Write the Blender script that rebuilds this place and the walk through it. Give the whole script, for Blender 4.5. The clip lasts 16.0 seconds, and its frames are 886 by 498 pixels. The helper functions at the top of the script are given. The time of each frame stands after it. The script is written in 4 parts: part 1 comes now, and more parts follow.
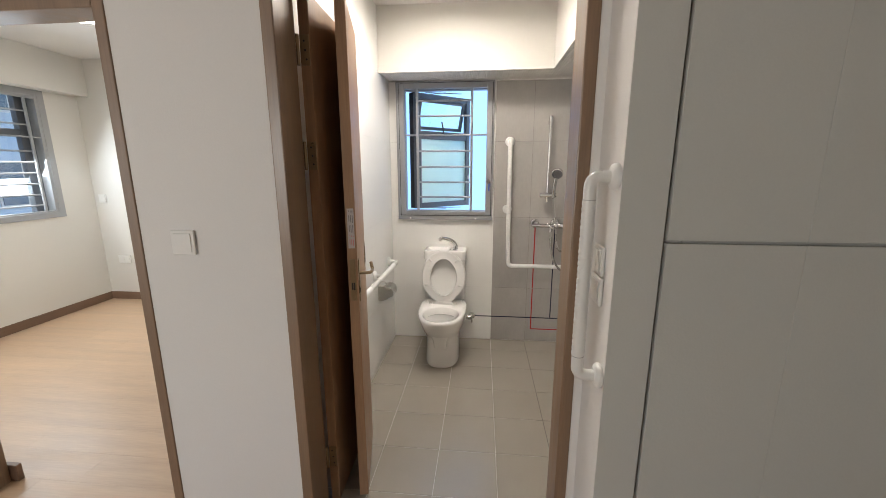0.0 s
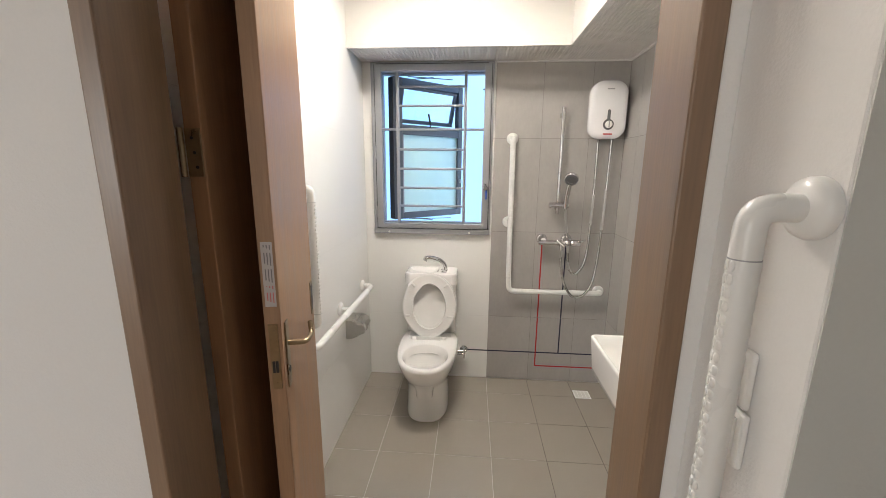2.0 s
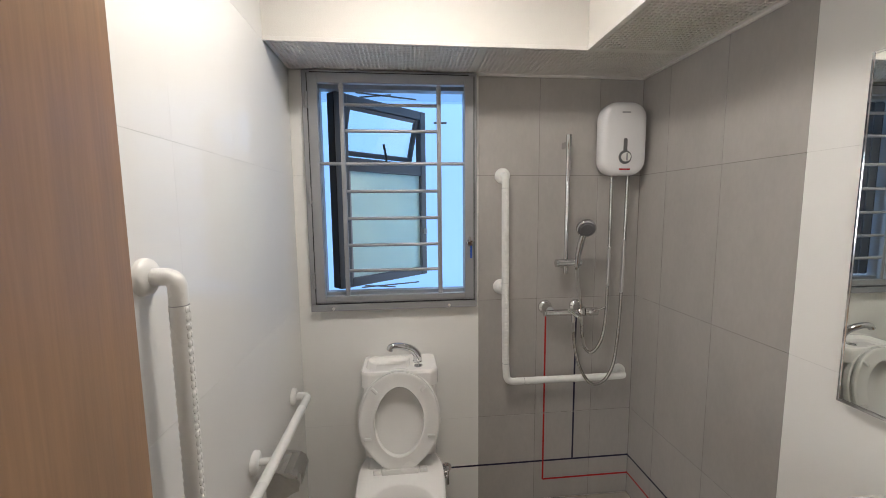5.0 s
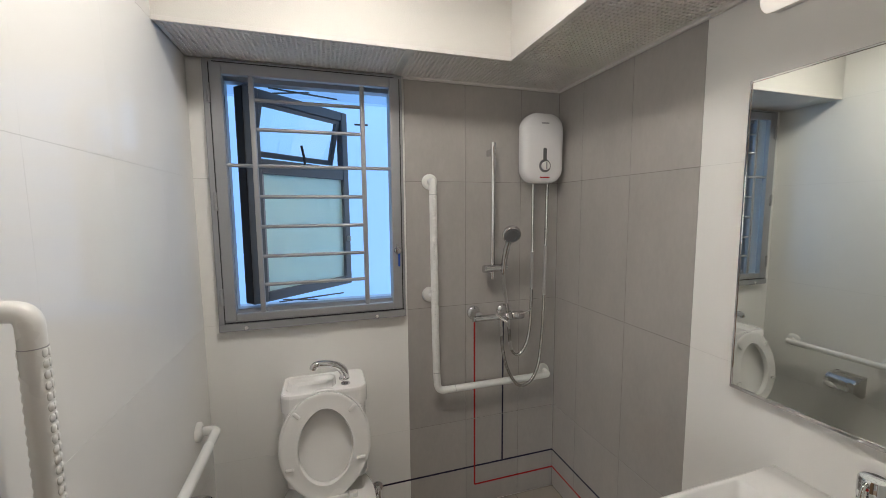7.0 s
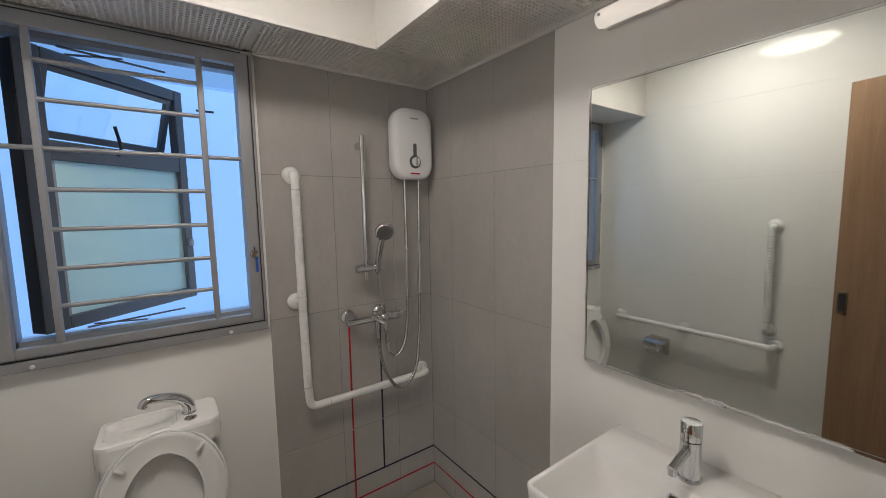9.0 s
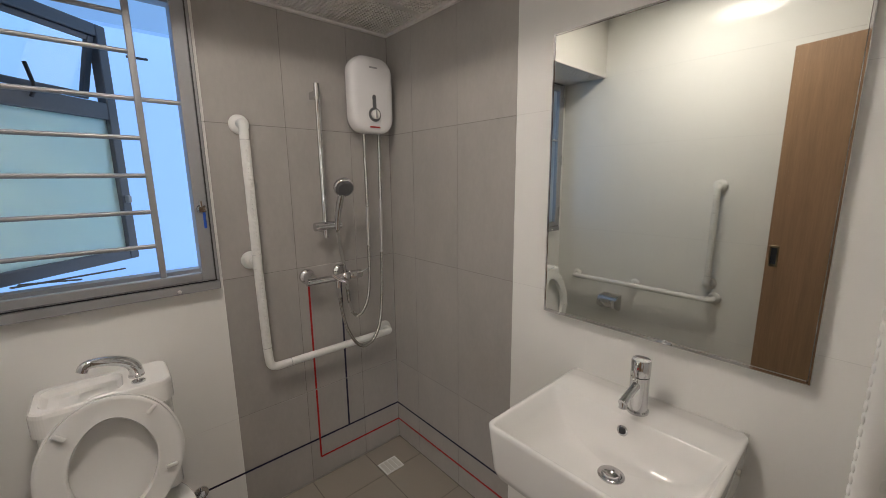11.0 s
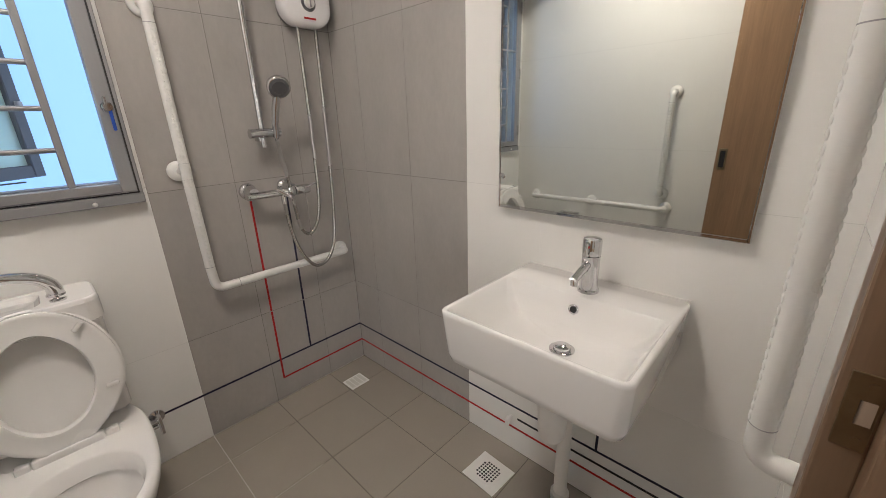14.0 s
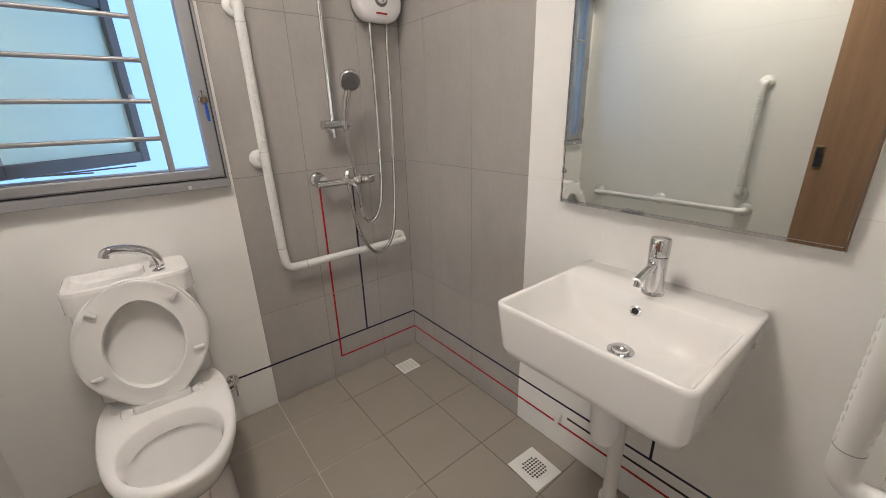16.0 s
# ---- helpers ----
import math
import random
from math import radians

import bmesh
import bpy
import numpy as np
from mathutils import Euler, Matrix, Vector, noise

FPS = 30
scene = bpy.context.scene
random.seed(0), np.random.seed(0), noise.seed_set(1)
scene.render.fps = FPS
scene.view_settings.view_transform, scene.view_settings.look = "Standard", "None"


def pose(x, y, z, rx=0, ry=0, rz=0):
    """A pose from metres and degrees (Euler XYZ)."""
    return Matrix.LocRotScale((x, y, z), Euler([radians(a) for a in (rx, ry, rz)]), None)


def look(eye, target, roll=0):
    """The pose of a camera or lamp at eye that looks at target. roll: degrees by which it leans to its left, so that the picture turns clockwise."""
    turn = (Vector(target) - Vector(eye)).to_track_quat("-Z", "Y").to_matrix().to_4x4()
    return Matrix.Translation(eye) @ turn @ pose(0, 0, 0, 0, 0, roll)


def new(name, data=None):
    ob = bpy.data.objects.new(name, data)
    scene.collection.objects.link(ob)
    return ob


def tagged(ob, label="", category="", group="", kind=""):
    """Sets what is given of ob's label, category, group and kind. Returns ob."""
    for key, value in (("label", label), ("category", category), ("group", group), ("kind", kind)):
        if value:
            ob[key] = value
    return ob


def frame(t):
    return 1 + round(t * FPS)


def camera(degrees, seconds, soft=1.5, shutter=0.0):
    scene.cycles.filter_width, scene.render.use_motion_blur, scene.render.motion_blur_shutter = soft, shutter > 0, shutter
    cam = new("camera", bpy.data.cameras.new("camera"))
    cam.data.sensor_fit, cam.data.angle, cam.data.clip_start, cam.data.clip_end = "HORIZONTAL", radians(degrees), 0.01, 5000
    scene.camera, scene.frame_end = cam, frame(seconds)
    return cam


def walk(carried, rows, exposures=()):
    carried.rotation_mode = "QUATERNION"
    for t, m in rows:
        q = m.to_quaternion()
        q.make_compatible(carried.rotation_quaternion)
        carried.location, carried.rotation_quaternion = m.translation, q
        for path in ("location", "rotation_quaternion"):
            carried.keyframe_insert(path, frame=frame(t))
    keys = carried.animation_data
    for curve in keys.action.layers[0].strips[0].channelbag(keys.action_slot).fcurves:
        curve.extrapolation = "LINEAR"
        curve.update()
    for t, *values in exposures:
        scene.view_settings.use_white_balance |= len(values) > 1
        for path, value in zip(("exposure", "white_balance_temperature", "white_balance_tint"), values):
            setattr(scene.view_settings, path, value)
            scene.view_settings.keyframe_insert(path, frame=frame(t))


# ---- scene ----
cam = camera(97.9, 16.0, 0.5)
PATH = [
    (0, (0.738, -0.14, 1.449), (0.543, 1.808, 1.039), -0.1),
    (0.5, (0.681, -0.061, 1.458), (0.517, 1.891, 1.056), -0.0),
    (1, (0.648, 0.052, 1.455), (0.498, 2.003, 1.043), 0.3),
    (1.5, (0.689, 0.236, 1.449), (0.52, 2.186, 1.038), 0.4),
    (2, (0.703, 0.461, 1.467), (0.56, 2.413, 1.056), 0.5),
    (2.5, (0.604, 0.658, 1.466), (0.564, 2.613, 1.045), 0.7),
    (3, (0.541, 0.834, 1.47), (0.57, 2.796, 1.082), 0.5),
    (3.5, (0.551, 0.986, 1.488), (0.648, 2.956, 1.158), -0.0),
    (4, (0.521, 1.101, 1.498), (0.698, 3.071, 1.204), -0.3),
    (4.2, (0.499, 1.129, 1.501), (0.681, 3.102, 1.227), -0.4),
    (6.3, (0.482, 1.247, 1.522), (0.835, 3.206, 1.333), -0.6),
    (6.5, (0.476, 1.248, 1.526), (0.887, 3.196, 1.33), -0.6),
    (7, (0.475, 1.265, 1.523), (1.063, 3.166, 1.32), -0.5),
    (7.5, (0.47, 1.279, 1.512), (1.228, 3.118, 1.312), -0.7),
    (8, (0.474, 1.285, 1.508), (1.389, 3.053, 1.308), -0.9),
    (8.5, (0.49, 1.305, 1.507), (1.548, 2.991, 1.313), -1.0),
    (9, (0.508, 1.332, 1.5), (1.675, 2.944, 1.297), -1.0),
    (9.2, (0.503, 1.341, 1.503), (1.711, 2.92, 1.286), -1.0),
    (11.3, (0.521, 1.344, 1.424), (1.824, 2.809, 1.032), -0.4),
    (11.5, (0.524, 1.342, 1.412), (1.823, 2.804, 0.994), -0.5),
    (12, (0.525, 1.345, 1.389), (1.82, 2.793, 0.912), -0.5),
    (12.5, (0.537, 1.347, 1.369), (1.837, 2.773, 0.842), -0.6),
    (13, (0.542, 1.345, 1.346), (1.862, 2.737, 0.778), -1.0),
    (13.5, (0.559, 1.335, 1.315), (1.911, 2.678, 0.709), -1.5),
    (14, (0.564, 1.332, 1.275), (1.939, 2.637, 0.638), -1.8),
    (14.5, (0.57, 1.329, 1.266), (1.954, 2.611, 0.603), -1.8),
    (15, (0.569, 1.334, 1.268), (1.927, 2.639, 0.596), -1.8),
    (15.5, (0.566, 1.33, 1.277), (1.844, 2.719, 0.614), -1.7),
    (16, (0.539, 1.331, 1.277), (1.707, 2.812, 0.613), -1.6),
]
EXPOSURES = [(0.0, 1.98, 6530, 9), (2.0, 2.10, 6430, 9), (3.5, 1.79, 6360, 10), (4.2, 1.55, 6330, 10), (6.5, 1.31, 6250, 8), (9.0, 1.03, 6290, 10), (11.5, 1.15, 6520, 11), (14.5, 1.58, 6480, 12), (16.0, 1.68, 6480, 12)]
walk(cam, [(t, look(eye, target, roll)) for t, eye, target, roll in PATH], EXPOSURES)

# ---- world, sun, large lights ----
world = bpy.data.worlds.new("sky")
scene.world = world
world.use_nodes = True
wn = world.node_tree.nodes
sky = wn.new("ShaderNodeTexSky")
sky.sky_type, sky.sun_disc = "NISHITA", False
sky.sun_elevation, sky.sun_rotation = radians(52), radians(-25)
wn["Background"].inputs["Strength"].default_value = 0.10
world.node_tree.links.new(sky.outputs["Color"], wn["Background"].inputs["Color"])
sun = new("sun", bpy.data.lights.new("sun", "SUN"))
sun.data.energy, sun.data.angle, sun.data.color = 2.5, radians(0.6), (1, 0.95, 0.88)
sun.matrix_world = look((6 * math.sin(radians(-25)), 6 * math.cos(radians(-25)), 8), (0, 0, 0))


def area(name, eye, target, w, h, watts, colour):
    lamp = new(name, bpy.data.lights.new(name, "AREA"))
    lamp.data.shape, lamp.data.size, lamp.data.size_y = "RECTANGLE", w, h
    lamp.data.energy, lamp.data.color = watts, colour
    lamp.matrix_world = look(eye, target)
    return lamp


# First lamp is an unseen source added to brighten the hall.
area("living_window_daylight", (-2.4, -3.02, 1.5), (-1.2, -0.8, 0.0), 2.2, 1.3, 16, (1.0, 0.97, 0.93))
area("bedroom_window_daylight", (-3.40, 2.75, 1.6), (-1.4, 2.75, 0.2), 1.1, 1.0, 8, (0.82, 0.91, 1.0))

TUBE_GLOW, DISC_GLOW, BED_GLOW = 0.25, 17.0, 16.0


# ---- materials ----
def surface(name, base, rough=0.5, metal=0.0, vary=0.05, scale=3.0, fine=60.0, bump=0.02, stretch=(1, 1, 1), coat=0.0, rvary=0.06, rand=0.0, spec=0.5):
    """A surface with variation at two scales, in world metres."""
    m = bpy.data.materials.new(name)
    m.use_nodes = True
    n, l = m.node_tree.nodes, m.node_tree.links
    b = n["Principled BSDF"]
    b.inputs["Metallic"].default_value = metal
    b.inputs["Coat Weight"].default_value = coat
    b.inputs["Coat Roughness"].default_value = 0.08
    b.inputs["Specular IOR Level"].default_value = spec
    g = n.new("ShaderNodeNewGeometry")
    mp = n.new("ShaderNodeMapping")
    mp.inputs["Scale"].default_value = stretch
    l.new(g.outputs["Position"], mp.inputs["Vector"])
    n1, n2 = n.new("ShaderNodeTexNoise"), n.new("ShaderNodeTexNoise")
    n1.inputs["Scale"].default_value, n2.inputs["Scale"].default_value = scale, fine
    n1.inputs["Detail"].default_value, n2.inputs["Detail"].default_value = 5, 3
    l.new(mp.outputs["Vector"], n1.inputs["Vector"])
    l.new(mp.outputs["Vector"], n2.inputs["Vector"])
    add = n.new("ShaderNodeMath")
    add.operation = "MULTIPLY_ADD"
    add.inputs[1].default_value = 0.65
    half = n.new("ShaderNodeMath")
    half.operation = "MULTIPLY"
    half.inputs[1].default_value = 0.35
    l.new(n2.outputs["Fac"], half.inputs[0])
    l.new(n1.outputs["Fac"], add.inputs[0])
    l.new(half.outputs[0], add.inputs[2])
    fac = add.outputs[0]
    if rand:
        oi = n.new("ShaderNodeObjectInfo")
        r = n.new("ShaderNodeMath")
        r.operation = "MULTIPLY_ADD"
        r.inputs[1].default_value = rand
        l.new(oi.outputs["Random"], r.inputs[0])
        l.new(fac, r.inputs[2])
        fac = r.outputs[0]
    ramp = n.new("ShaderNodeMapRange")
    ramp.inputs[1].default_value, ramp.inputs[2].default_value = 0.3, 0.7 + rand
    ramp.inputs[3].default_value, ramp.inputs[4].default_value = 0, 1
    l.new(fac, ramp.inputs[0])
    mix = n.new("ShaderNodeMix")
    mix.data_type = "RGBA"
    mix.inputs[6].default_value = (*[c * (1 - vary) for c in base], 1)
    mix.inputs[7].default_value = (*[min(1, c * (1 + vary)) for c in base], 1)
    l.new(ramp.outputs[0], mix.inputs[0])
    l.new(mix.outputs[2], b.inputs["Base Color"])
    rr = n.new("ShaderNodeMapRange")
    rr.inputs[1].default_value, rr.inputs[2].default_value = 0.3, 0.7
    rr.inputs[3].default_value, rr.inputs[4].default_value = max(0.02, rough - rvary), min(1, rough + rvary)
    l.new(n1.outputs["Fac"], rr.inputs[0])
    l.new(rr.outputs[0], b.inputs["Roughness"])
    if bump:
        bp = n.new("ShaderNodeBump")
        bp.inputs["Strength"].default_value, bp.inputs["Distance"].default_value = min(1, bump * 10), 0.002
        l.new(n2.outputs["Fac"], bp.inputs["Height"])
        l.new(bp.outputs["Normal"], b.inputs["Normal"])
    return m


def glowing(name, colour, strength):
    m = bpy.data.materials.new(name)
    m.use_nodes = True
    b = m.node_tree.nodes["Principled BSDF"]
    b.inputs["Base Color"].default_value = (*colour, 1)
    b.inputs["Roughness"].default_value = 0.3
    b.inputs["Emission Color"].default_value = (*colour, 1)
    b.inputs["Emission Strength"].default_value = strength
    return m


def glass(name, colour, rough, trans=1.0):
    m = bpy.data.materials.new(name)
    m.use_nodes = True
    b = m.node_tree.nodes["Principled BSDF"]
    b.inputs["Base Color"].default_value = (*colour, 1)
    b.inputs["Roughness"].default_value = rough
    b.inputs["IOR"].default_value = 1.45
    b.inputs["Transmission Weight"].default_value = trans
    return m


PAINT = surface("warm_white_wall_paint", (0.72, 0.70, 0.66), 0.7, vary=0.02, scale=1.2, fine=220, bump=0.03)
PAINT_HALL = surface("white_hall_paint", (0.76, 0.75, 0.73), 0.7, vary=0.025, scale=1.0, fine=200, bump=0.03)
CEIL = surface("ceiling_paint", (0.74, 0.72, 0.69), 0.8, vary=0.02, fine=180, bump=0.03)
CREAM_TILE = surface("glossy_white_wall_tile", (0.86, 0.855, 0.83), 0.055, vary=0.015, scale=1.5, fine=10, bump=0.0015, rand=0.05, rvary=0.015, spec=0.22)
GREY_TILE = surface("grey_cement_look_wall_tile", (0.41, 0.39, 0.367), 0.42, vary=0.10, scale=6, fine=45, bump=0.012, stretch=(1.7, 1.7, 0.8), rand=0.16)
FLOOR_TILE = surface("greige_floor_tile", (0.35, 0.314, 0.268), 0.24, vary=0.06, scale=4, fine=150, bump=0.012, rand=0.25, rvary=0.004, spec=1.0)
GROUT_LIGHT = surface("light_grout", (0.53, 0.50, 0.45), 0.9, vary=0.1, fine=90)
GROUT_DARK = surface("dark_brown_floor_grout", (0.13, 0.115, 0.095), 0.9, vary=0.2, fine=90)
GROUT_GREY = surface("grey_grout", (0.23, 0.22, 0.205), 0.9, vary=0.12, fine=90)
GROUT_WHITE = surface("white_grout", (0.72, 0.715, 0.69), 0.9, vary=0.06, fine=90)
WOOD = surface("brown_wood_laminate_door", (0.325, 0.192, 0.108), 0.42, vary=0.22, scale=5, fine=34, bump=0.006, stretch=(6, 6, 0.35), spec=0.6)
WOOD_FRAME = surface("brown_wood_frame", (0.215, 0.134, 0.079), 0.40, vary=0.20, scale=5, fine=34, bump=0.006, stretch=(6, 6, 0.35), spec=0.9)
SKIRT = surface("brown_skirting", (0.20, 0.125, 0.085), 0.5, vary=0.15, scale=4, fine=40, stretch=(0.5, 0.5, 6))
VINYL = surface("light_oak_vinyl_plank", (0.50, 0.345, 0.225), 0.42, vary=0.16, scale=2.6, fine=20, bump=0.006, stretch=(0.5, 6.0, 1), rand=0.1)
CERAMIC = surface("white_glazed_ceramic", (0.87, 0.86, 0.84), 0.07, vary=0.01, scale=3, fine=25, bump=0.0, coat=0.3, rvary=0.02)
SEAT_PLASTIC = surface("white_seat_plastic", (0.82, 0.815, 0.795), 0.22, vary=0.01, fine=100, bump=0.004)
NYLON = surface("white_nylon_grab_bar", (0.80, 0.80, 0.775), 0.30, vary=0.015, fine=80, bump=0.004)
PVC = surface("white_pvc_pipe", (0.78, 0.77, 0.74), 0.35, vary=0.02, fine=80, bump=0.004)
PLATE = surface("white_switch_plastic", (0.80, 0.795, 0.77), 0.35, vary=0.015, fine=80, bump=0.004)
CHROME = surface("polished_chrome", (0.66, 0.66, 0.67), 0.045, metal=1.0, vary=0.03, fine=40, bump=0.0, rvary=0.015)
STEEL = surface("brushed_stainless_steel", (0.58, 0.57, 0.55), 0.28, metal=1.0, vary=0.08, scale=6, fine=90, bump=0.01)
HOSE = surface("satin_steel_hose", (0.50, 0.495, 0.48), 0.26, metal=1.0, vary=0.08, fine=90, bump=0.01)
BRASS = surface("antique_bronze_metal", (0.30, 0.235, 0.15), 0.32, metal=1.0, vary=0.15, scale=20, fine=120, bump=0.01)
FRAME_GREY = surface("grey_powder_coated_aluminium", (0.34, 0.345, 0.355), 0.42, metal=0.25, vary=0.05, fine=200, bump=0.01)
FRAME_DARK = surface("dark_grey_window_frame", (0.12, 0.13, 0.145), 0.42, metal=0.2, vary=0.08, fine=120, bump=0.01)
RUBBER = surface("black_rubber_gasket", (0.02, 0.02, 0.022), 0.6, vary=0.1)
BLACK = surface("black_plastic_and_gap_shade", (0.025, 0.025, 0.028), 0.4, vary=0.1)
DARK_GREY = surface("dark_grey_plastic", (0.13, 0.13, 0.135), 0.35, vary=0.06)
MID_GREY = surface("mid_grey_plastic", (0.36, 0.36, 0.37), 0.35, vary=0.06)
HEATER = surface("white_gloss_heater_shell", (0.80, 0.795, 0.80), 0.12, vary=0.01, fine=60, bump=0.002, coat=0.2)
RED = surface("red_marking_tape", (0.46, 0.010, 0.010), 0.45, vary=0.12, fine=200)
NAVY = surface("navy_marking_tape", (0.007, 0.008, 0.036), 0.45, vary=0.12, fine=200)
BLACK_TAPE = surface("black_marking_tape", (0.015, 0.015, 0.02), 0.45, vary=0.12, fine=200)
PANEL = surface("grey_white_wall_panel", (0.56, 0.57, 0.54), 0.6, vary=0.03, scale=1.5, fine=160, bump=0.02)
# Grey puts the panel grooves' recess shade into the backing's colour.
GROOVE = surface("groove_shade_grey", (0.42, 0.42, 0.40), 0.8, vary=0.05)
BLUE = surface("blue_key_tag", (0.02, 0.10, 0.55), 0.4, vary=0.05)
PAPER = surface("printed_paper_sticker", (0.52, 0.48, 0.47), 0.6, vary=0.06, scale=20)
INK = surface("grey_print", (0.22, 0.21, 0.21), 0.7, vary=0.1)
PINK = surface("pink_print", (0.62, 0.20, 0.20), 0.7, vary=0.1)
FACADE = surface("white_facade_paint", (0.74, 0.75, 0.76), 0.8, vary=0.04, scale=0.4, fine=20, bump=0.02)
FACADE_BLUE = surface("blue_grey_facade_paint", (0.27, 0.33, 0.40), 0.8, vary=0.06, scale=0.4, fine=20, bump=0.02)
CONCRETE = surface("exterior_concrete", (0.50, 0.50, 0.49), 0.85, vary=0.08, scale=0.5, fine=20, bump=0.03)
FROSTED = glass("frosted_green_glass", (0.70, 0.84, 0.74), 0.6, 0.55)
CLEAR = glass("clear_glass", (0.93, 0.98, 0.98), 0.0)
DARK_GLASS = surface("dark_window_glass", (0.06, 0.09, 0.13), 0.06, vary=0.05)
MIRROR = surface("silvered_mirror", (0.78, 0.81, 0.775), 0.012, metal=1.0, vary=0.004, bump=0.0, rvary=0.004)
# Blue emission on the neighbouring wall stands in for outdoor daylight.
OUTSIDE = glowing("glowing_blue_facade", (0.34, 0.575, 0.92), 0.29)
# Weaker copy of that glow; the band's dimmer light is in its emission.
OUTSIDE_DIM = glowing("dim_glow_facade_band", (0.25, 0.45, 0.74), 0.19)
# The tube's diffuser is given only a faint glow.
TUBE = glowing("faint_glow_tube_diffuser", (1.0, 0.90, 0.79), TUBE_GLOW)
DISC = glowing("lit_ceiling_lamp_diffuser", (1.0, 0.91, 0.82), DISC_GLOW)
BEDLIGHT = glowing("lit_bedroom_lamp_diffuser", (1.0, 0.95, 0.85), BED_GLOW)


# ---- mesh helpers ----
def part(name, bm, material, parent=None, label="", smooth=False):
    me = bpy.data.meshes.new(name)
    bm.to_mesh(me)
    bm.free()
    me.materials.append(material)
    if smooth:
        me.polygons.foreach_set("use_smooth", [True] * len(me.polygons))
        me.set_sharp_from_angle(angle=radians(52))
    ob = new(name, me)
    ob.parent = parent
    if label:
        ob["label"] = label
    return ob


def thing(name, x, y, z, label, category, group="", rz=0.0):
    e = new(name)
    e.empty_display_size = 0.05
    e.matrix_world = pose(x, y, z, 0, 0, rz)
    return tagged(e, label, category, group)


def box(x0, y0, z0, x1, y1, z1, bevel=0.0, seg=1, bm=None):
    b = bmesh.new()
    bmesh.ops.create_cube(b, size=1.0, matrix=Matrix.Translation(((x0 + x1) / 2, (y0 + y1) / 2, (z0 + z1) / 2)) @ Matrix.Diagonal((x1 - x0, y1 - y0, z1 - z0, 1)))
    if bevel:
        bmesh.ops.bevel(b, geom=b.edges[:], offset=bevel, segments=seg, affect="EDGES", profile=0.5)
    return b if bm is None else join(bm, b)


def join(bm, b):
    me = bpy.data.meshes.new("tmp")
    b.to_mesh(me)
    b.free()
    bm.from_mesh(me)
    bpy.data.meshes.remove(me)
    return bm


def moved(b, m):
    bmesh.ops.transform(b, matrix=m, verts=b.verts)
    return b


def rings(loops, close_a=True, close_b=True, bm=None):
    """A skin over loops of equal length."""
    b = bm or bmesh.new()
    vs = [[b.verts.new(p) for p in lp] for lp in loops]
    n = len(vs[0])
    for a, c in zip(vs, vs[1:]):
        for i in range(n):
            b.faces.new((a[i], a[(i + 1) % n], c[(i + 1) % n], c[i]))
    if close_a:
        b.faces.new(vs[0][::-1])
    if close_b:
        b.faces.new(vs[-1])
    bmesh.ops.recalc_face_normals(b, faces=b.faces)
    return b


def cyl(a, c, r, r2=None, n=20, bm=None):
    a, c = Vector(a), Vector(c)
    q = (c - a).to_track_quat("Z", "Y")
    r2 = r if r2 is None else r2
    f = lambda o, k: [o + q @ Vector((k * math.cos(2 * math.pi * i / n), k * math.sin(2 * math.pi * i / n), 0)) for i in range(n)]
    b = rings([f(a, r), f(c, r2)])
    return b if bm is None else join(bm, b)


def lathe(profile, axis_pose, n=28):
    """(radius, height) pairs turned about z, then posed."""
    b = rings([[(r * math.cos(2 * math.pi * i / n), r * math.sin(2 * math.pi * i / n), h) for i in range(n)] for r, h in profile])
    return moved(b, axis_pose)


def fillet(points, radius, steps=6):
    pts = [Vector(p) for p in points]
    out = [pts[0]]
    for p, c, q in zip(pts, pts[1:], pts[2:]):
        d1, d2 = (p - c), (q - c)
        r = min(radius, d1.length * 0.48, d2.length * 0.48)
        s, e = c + d1.normalized() * r, c + d2.normalized() * r
        for i in range(steps + 1):
            k = i / steps
            out.append((1 - k) ** 2 * s + 2 * k * (1 - k) * c + k * k * e)
    out.append(pts[-1])
    return out


def smooth_path(points, steps=10):
    """Catmull-Rom through the points."""
    p = [Vector(q) for q in points]
    p = [2 * p[0] - p[1]] + p + [2 * p[-1] - p[-2]]
    out = []
    for a, b, c, d in zip(p, p[1:], p[2:], p[3:]):
        for i in range(steps):
            t = i / steps
            out.append(0.5 * (2 * b + (c - a) * t + (2 * a - 5 * b + 4 * c - d) * t * t + (3 * b - a - 3 * c + d) * t ** 3))
    return out + [p[-2]]


def sweep(path, r, n=14, radii=None):
    path = [Vector(p) for p in path]
    loops, up = [], None
    for i, p in enumerate(path):
        d = (path[min(i + 1, len(path) - 1)] - path[max(i - 1, 0)]).normalized()
        if up is None:
            up = d.orthogonal().normalized()
        up = (up - d * up.dot(d)).normalized()
        s = d.cross(up)
        k = radii[i] if radii else r
        loops.append([p + up * (k * math.cos(2 * math.pi * j / n)) + s * (k * math.sin(2 * math.pi * j / n)) for j in range(n)])
    return rings(loops)


def ellipse(cx, cy, z, rx, ry_front, ry_back, n=40, power=2.0):
    """A loop in the xy plane; front is -y. power above 2 squares it off."""
    out = []
    for i in range(n):
        a = 2 * math.pi * i / n
        c, s = math.cos(a), math.sin(a)
        k = (abs(c) ** power + abs(s) ** power) ** (-1 / power)
        out.append((cx + rx * k * c, cy + (ry_back if s > 0 else ry_front) * k * s, z))
    return out


